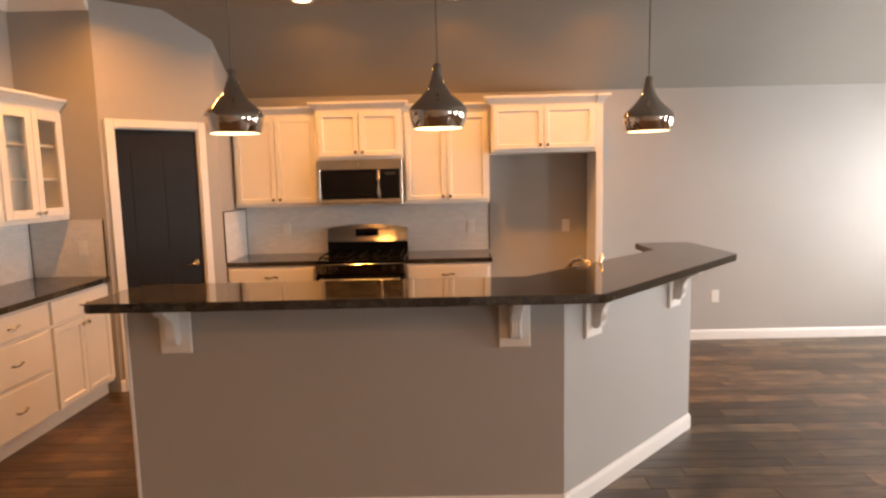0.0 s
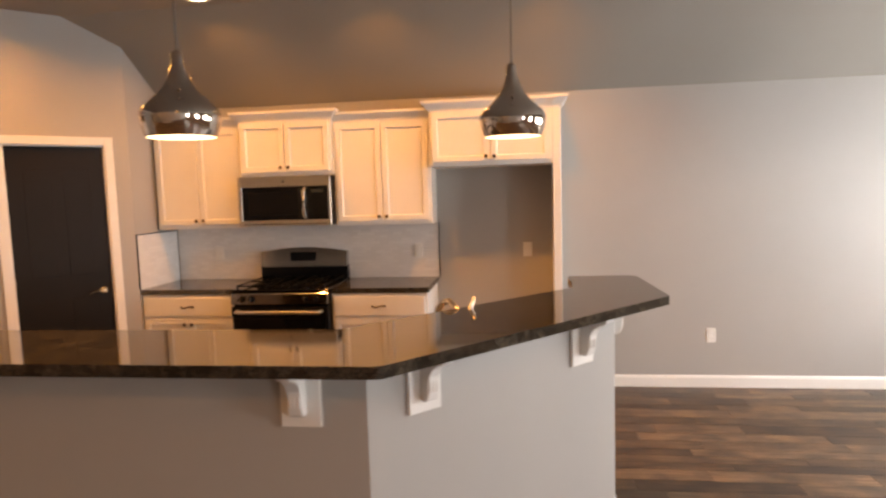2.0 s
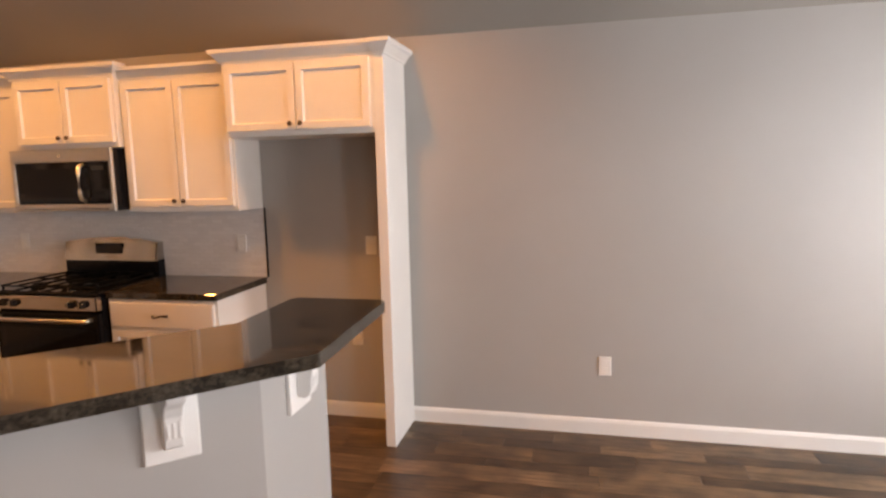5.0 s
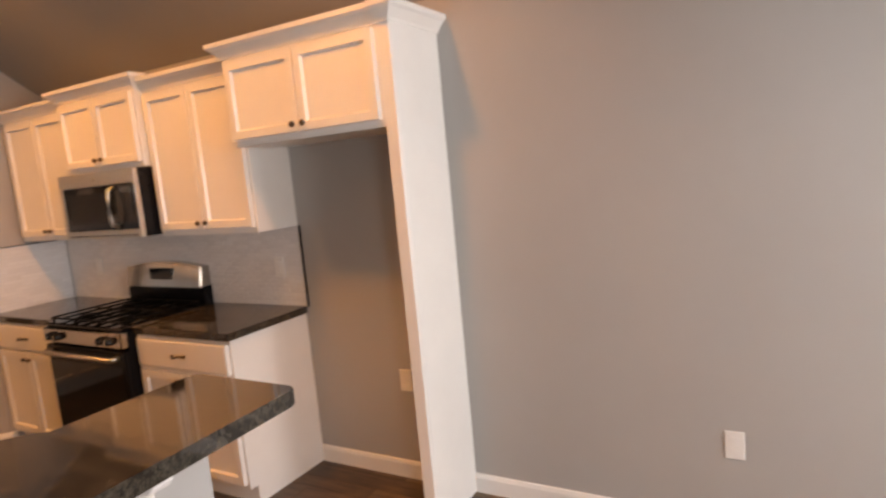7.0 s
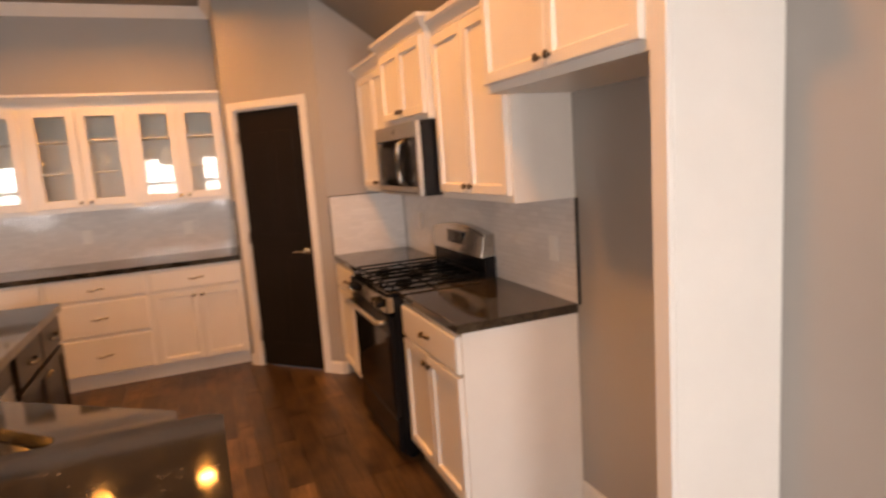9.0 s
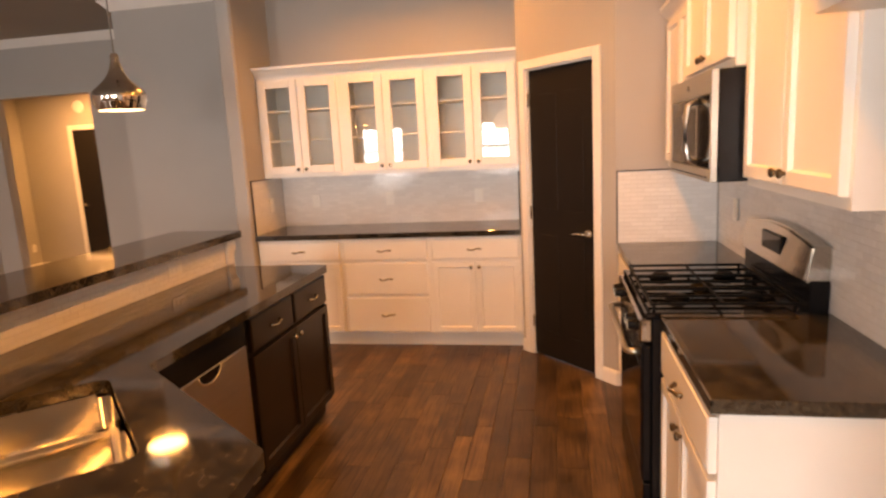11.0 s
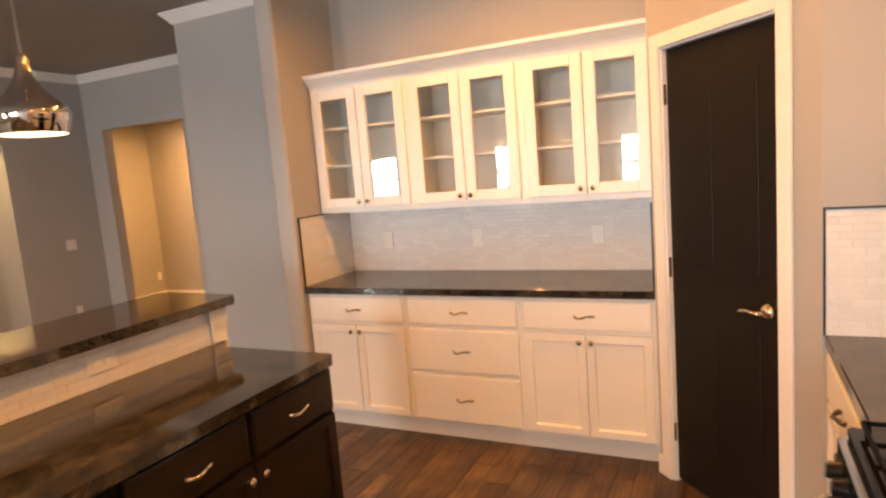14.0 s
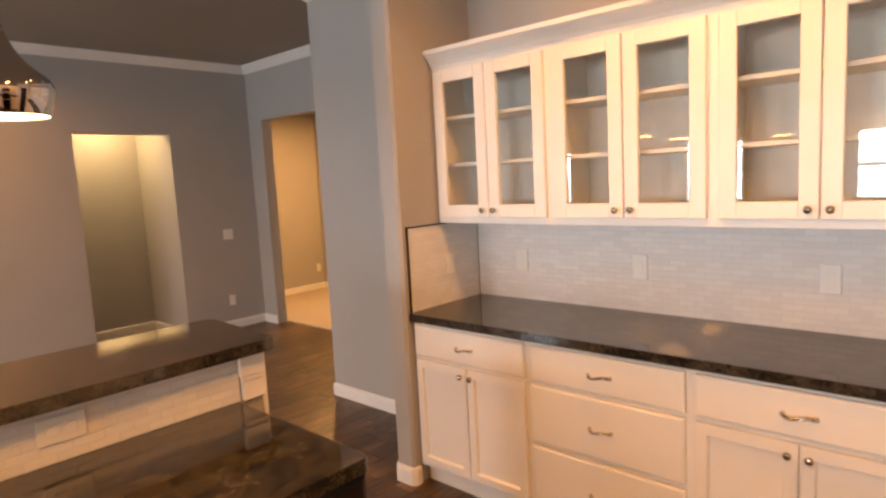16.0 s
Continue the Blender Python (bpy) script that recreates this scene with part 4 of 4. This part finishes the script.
# ---- tiled backsplashes ----
TW, TH, GAP = 0.0762, 0.0254, 0.0016


def tile_verts(w, h):
    """A tile with eased edges, x 0..w, z 0..h, face toward -y."""
    e, d = 0.0012, 0.0035
    return [(0, 0, 0), (w, 0, 0), (w, 0, h), (0, 0, h), (0, -d + e, 0), (w, -d + e, 0), (w, -d + e, h), (0, -d + e, h), (e, -d, e), (w - e, -d, e), (w - e, -d, h - e), (e, -d, h - e)]


TILE_FACES = [(0, 1, 5, 4), (1, 2, 6, 5), (2, 3, 7, 6), (3, 0, 4, 7), (4, 5, 9, 8), (5, 6, 10, 9), (6, 7, 11, 10), (7, 4, 8, 11), (8, 9, 10, 11)]
tile_meshes = {}


def tile_mesh(w, h):
    key = (round(w, 3), round(h, 3))
    if key not in tile_meshes:
        me = bpy.data.meshes.new("tile")
        me.from_pydata(tile_verts(w, h), [], TILE_FACES)
        me.materials.append(TILE)
        tile_meshes[key] = me
    return tile_meshes[key]


def backsplash(name, m, w, h, label, singles=300, edges=()):
    """A tiled field on a grout bed; local x 0..w, z 0..h, face toward -y."""
    field = tagged(new(name), label, "backsplash", kind="structure")
    field.matrix_basis = m
    part("grout_bed", boxes((0, w, -0.0053, -0.001, 0, h)), GROUT, field)
    rest_v, rest_f, count = [], [], 0
    row, z = 0, 0.0
    while z < h - 0.006:
        hh = min(TH, h - z)
        x = -TW / 2 if row % 2 else 0.0
        while x < w - 0.004:
            a, b = max(0, x), min(w, x + TW)
            if b - a > 0.008:
                ww, th = b - a - GAP, hh - GAP
                if count < singles:
                    t = new("tile", tile_mesh(ww, th))
                    t.parent, t.location = field, (a + GAP / 2, -0.003, z + GAP / 2)
                else:
                    k = len(rest_v)
                    rest_v += [(a + GAP / 2 + p, q - 0.003, z + GAP / 2 + r) for p, q, r in tile_verts(ww, th)]
                    rest_f += [tuple(i + k for i in f) for f in TILE_FACES]
                count += 1
            x += TW
        z += TH
        row += 1
    if rest_v:
        me = bpy.data.meshes.new("tiles")
        me.from_pydata(rest_v, [], rest_f)
        me.materials.append(TILE)
        ob = new("tiles", me)
        ob.parent = field
        tagged(ob, kind="stuff")
    for e in edges:
        part("edge_trim", boxes(e), EDGE, field, "dark metal edge strip")
    return field


SH = 1.347 - COUNTER
backsplash("backsplash_hutch", pose(HX, HY, COUNTER, 0, 0, FACE_E), 2.10, 1.354 - COUNTER, "glossy pale grey brick tile behind the hutch")
backsplash("backsplash_hutch_side", pose(-2.56, 2.34, COUNTER, 0, 0, FACE_N), 0.555, SH, "glossy pale brick tile on the alcove side", 150, [(-0.006, 0, -0.012, 0, 0, SH), (-0.006, 0.555, -0.012, 0, SH, SH + 0.006)])
backsplash("backsplash_hutch_end", pose(-3.115, 4.45, COUNTER, 0, 0, FACE_S), 0.555, SH, "glossy pale brick tile on the alcove end", 150, [(0.555, 0.561, -0.012, 0, 0, SH)])
backsplash("backsplash_range", pose(-1.868, BACK, COUNTER), 2.29, 1.371 - COUNTER, "glossy pale grey brick tile behind the range", 300, [(2.29, 2.297, -0.012, 0, 0, 1.371 - COUNTER)])
backsplash("backsplash_range_side", pose(-1.88, 5.07, COUNTER, 0, 0, FACE_E), BACK - 5.082, SH, "glossy pale brick tile on the return wall", 150, [(-0.006, 0, -0.012, 0, 0, SH), (-0.006, BACK - 5.082, -0.012, 0, SH, SH + 0.006)])
BH = BAR - 0.042 - COUNTER
backsplash("backsplash_bar", pose(0.522, 2.755, COUNTER, 0, 0, FACE_N), 1.89, BH, "pale brick tile under the bar top", 300)
backsplash("backsplash_bar_diagonal", pose(1.415, 3.648, COUNTER, 0, 0, 225), 1.255, BH, "pale brick tile behind the sink", 200)

# ---- plank floor ----
floor = setting("floor", boxes((-6.2, EAST + 0.1, -3.2, BACK + 0.1, -0.06, -0.012)), UNDER, "dark brown hand-scraped hardwood plank floor", "floor")
rng = random.Random(7)
plank_meshes = []
for wdt in (0.095, 0.125, 0.155):
    row_ = []
    for ln in (0.55, 0.85, 1.15):
        e = 0.0012
        me = bpy.data.meshes.new("plank")
        me.from_pydata([(0, 0, -0.011), (ln, 0, -0.011), (ln, wdt, -0.011), (0, wdt, -0.011), (0, 0, -e), (ln, 0, -e), (ln, wdt, -e), (0, wdt, -e), (e, e, 0), (ln - e, e, 0), (ln - e, wdt - e, 0), (e, wdt - e, 0)], [],
                       [(0, 1, 5, 4), (1, 2, 6, 5), (2, 3, 7, 6), (3, 0, 4, 7), (4, 5, 9, 8), (5, 6, 10, 9), (6, 7, 11, 10), (7, 4, 8, 11), (8, 9, 10, 11)])
        me.materials.append(PLANK)
        row_.append((ln, me))
    plank_meshes.append((wdt, row_))
rest_v, rest_f, near = [], [], 0
y = SOUTH - 1.0
while y < BACK:
    wdt, kinds = plank_meshes[rng.choice((0, 1, 1, 2))]
    x = -4.36 - rng.random() * 0.8
    while x < EAST:
        ln, me = rng.choice(kinds)
        if x + ln > -4.36 and not (x + ln < -3.3 and y > 1.0):
            if 3.2 < y < BACK and -2.6 < x < 4.6 and near < 300:
                pl = new("plank", me)
                pl.parent, pl.location = floor, (x, y, 0)
                near += 1
            else:
                k = len(rest_v)
                xa, xb = max(x, -4.36), min(x + ln, EAST + 0.1)
                rest_v += [(xa + 0.001, y + 0.001, -0.011), (xb - 0.001, y + 0.001, -0.011), (xb - 0.001, y + wdt - 0.001, -0.011), (xa + 0.001, y + wdt - 0.001, -0.011),
                           (xa + 0.001, y + 0.001, 0), (xb - 0.001, y + 0.001, 0), (xb - 0.001, y + wdt - 0.001, 0), (xa + 0.001, y + wdt - 0.001, 0)]
                rest_f += [tuple(i + k for i in f) for f in ((0, 1, 5, 4), (1, 2, 6, 5), (2, 3, 7, 6), (3, 0, 4, 7), (4, 5, 6, 7))]
        x += ln + 0.001
    y += wdt + 0.001
me = bpy.data.meshes.new("planks")
me.from_pydata(rest_v, [], rest_f)
me.materials.append(PLANKS)
ob = new("planks", me)
ob.parent = floor
tagged(ob, kind="stuff")
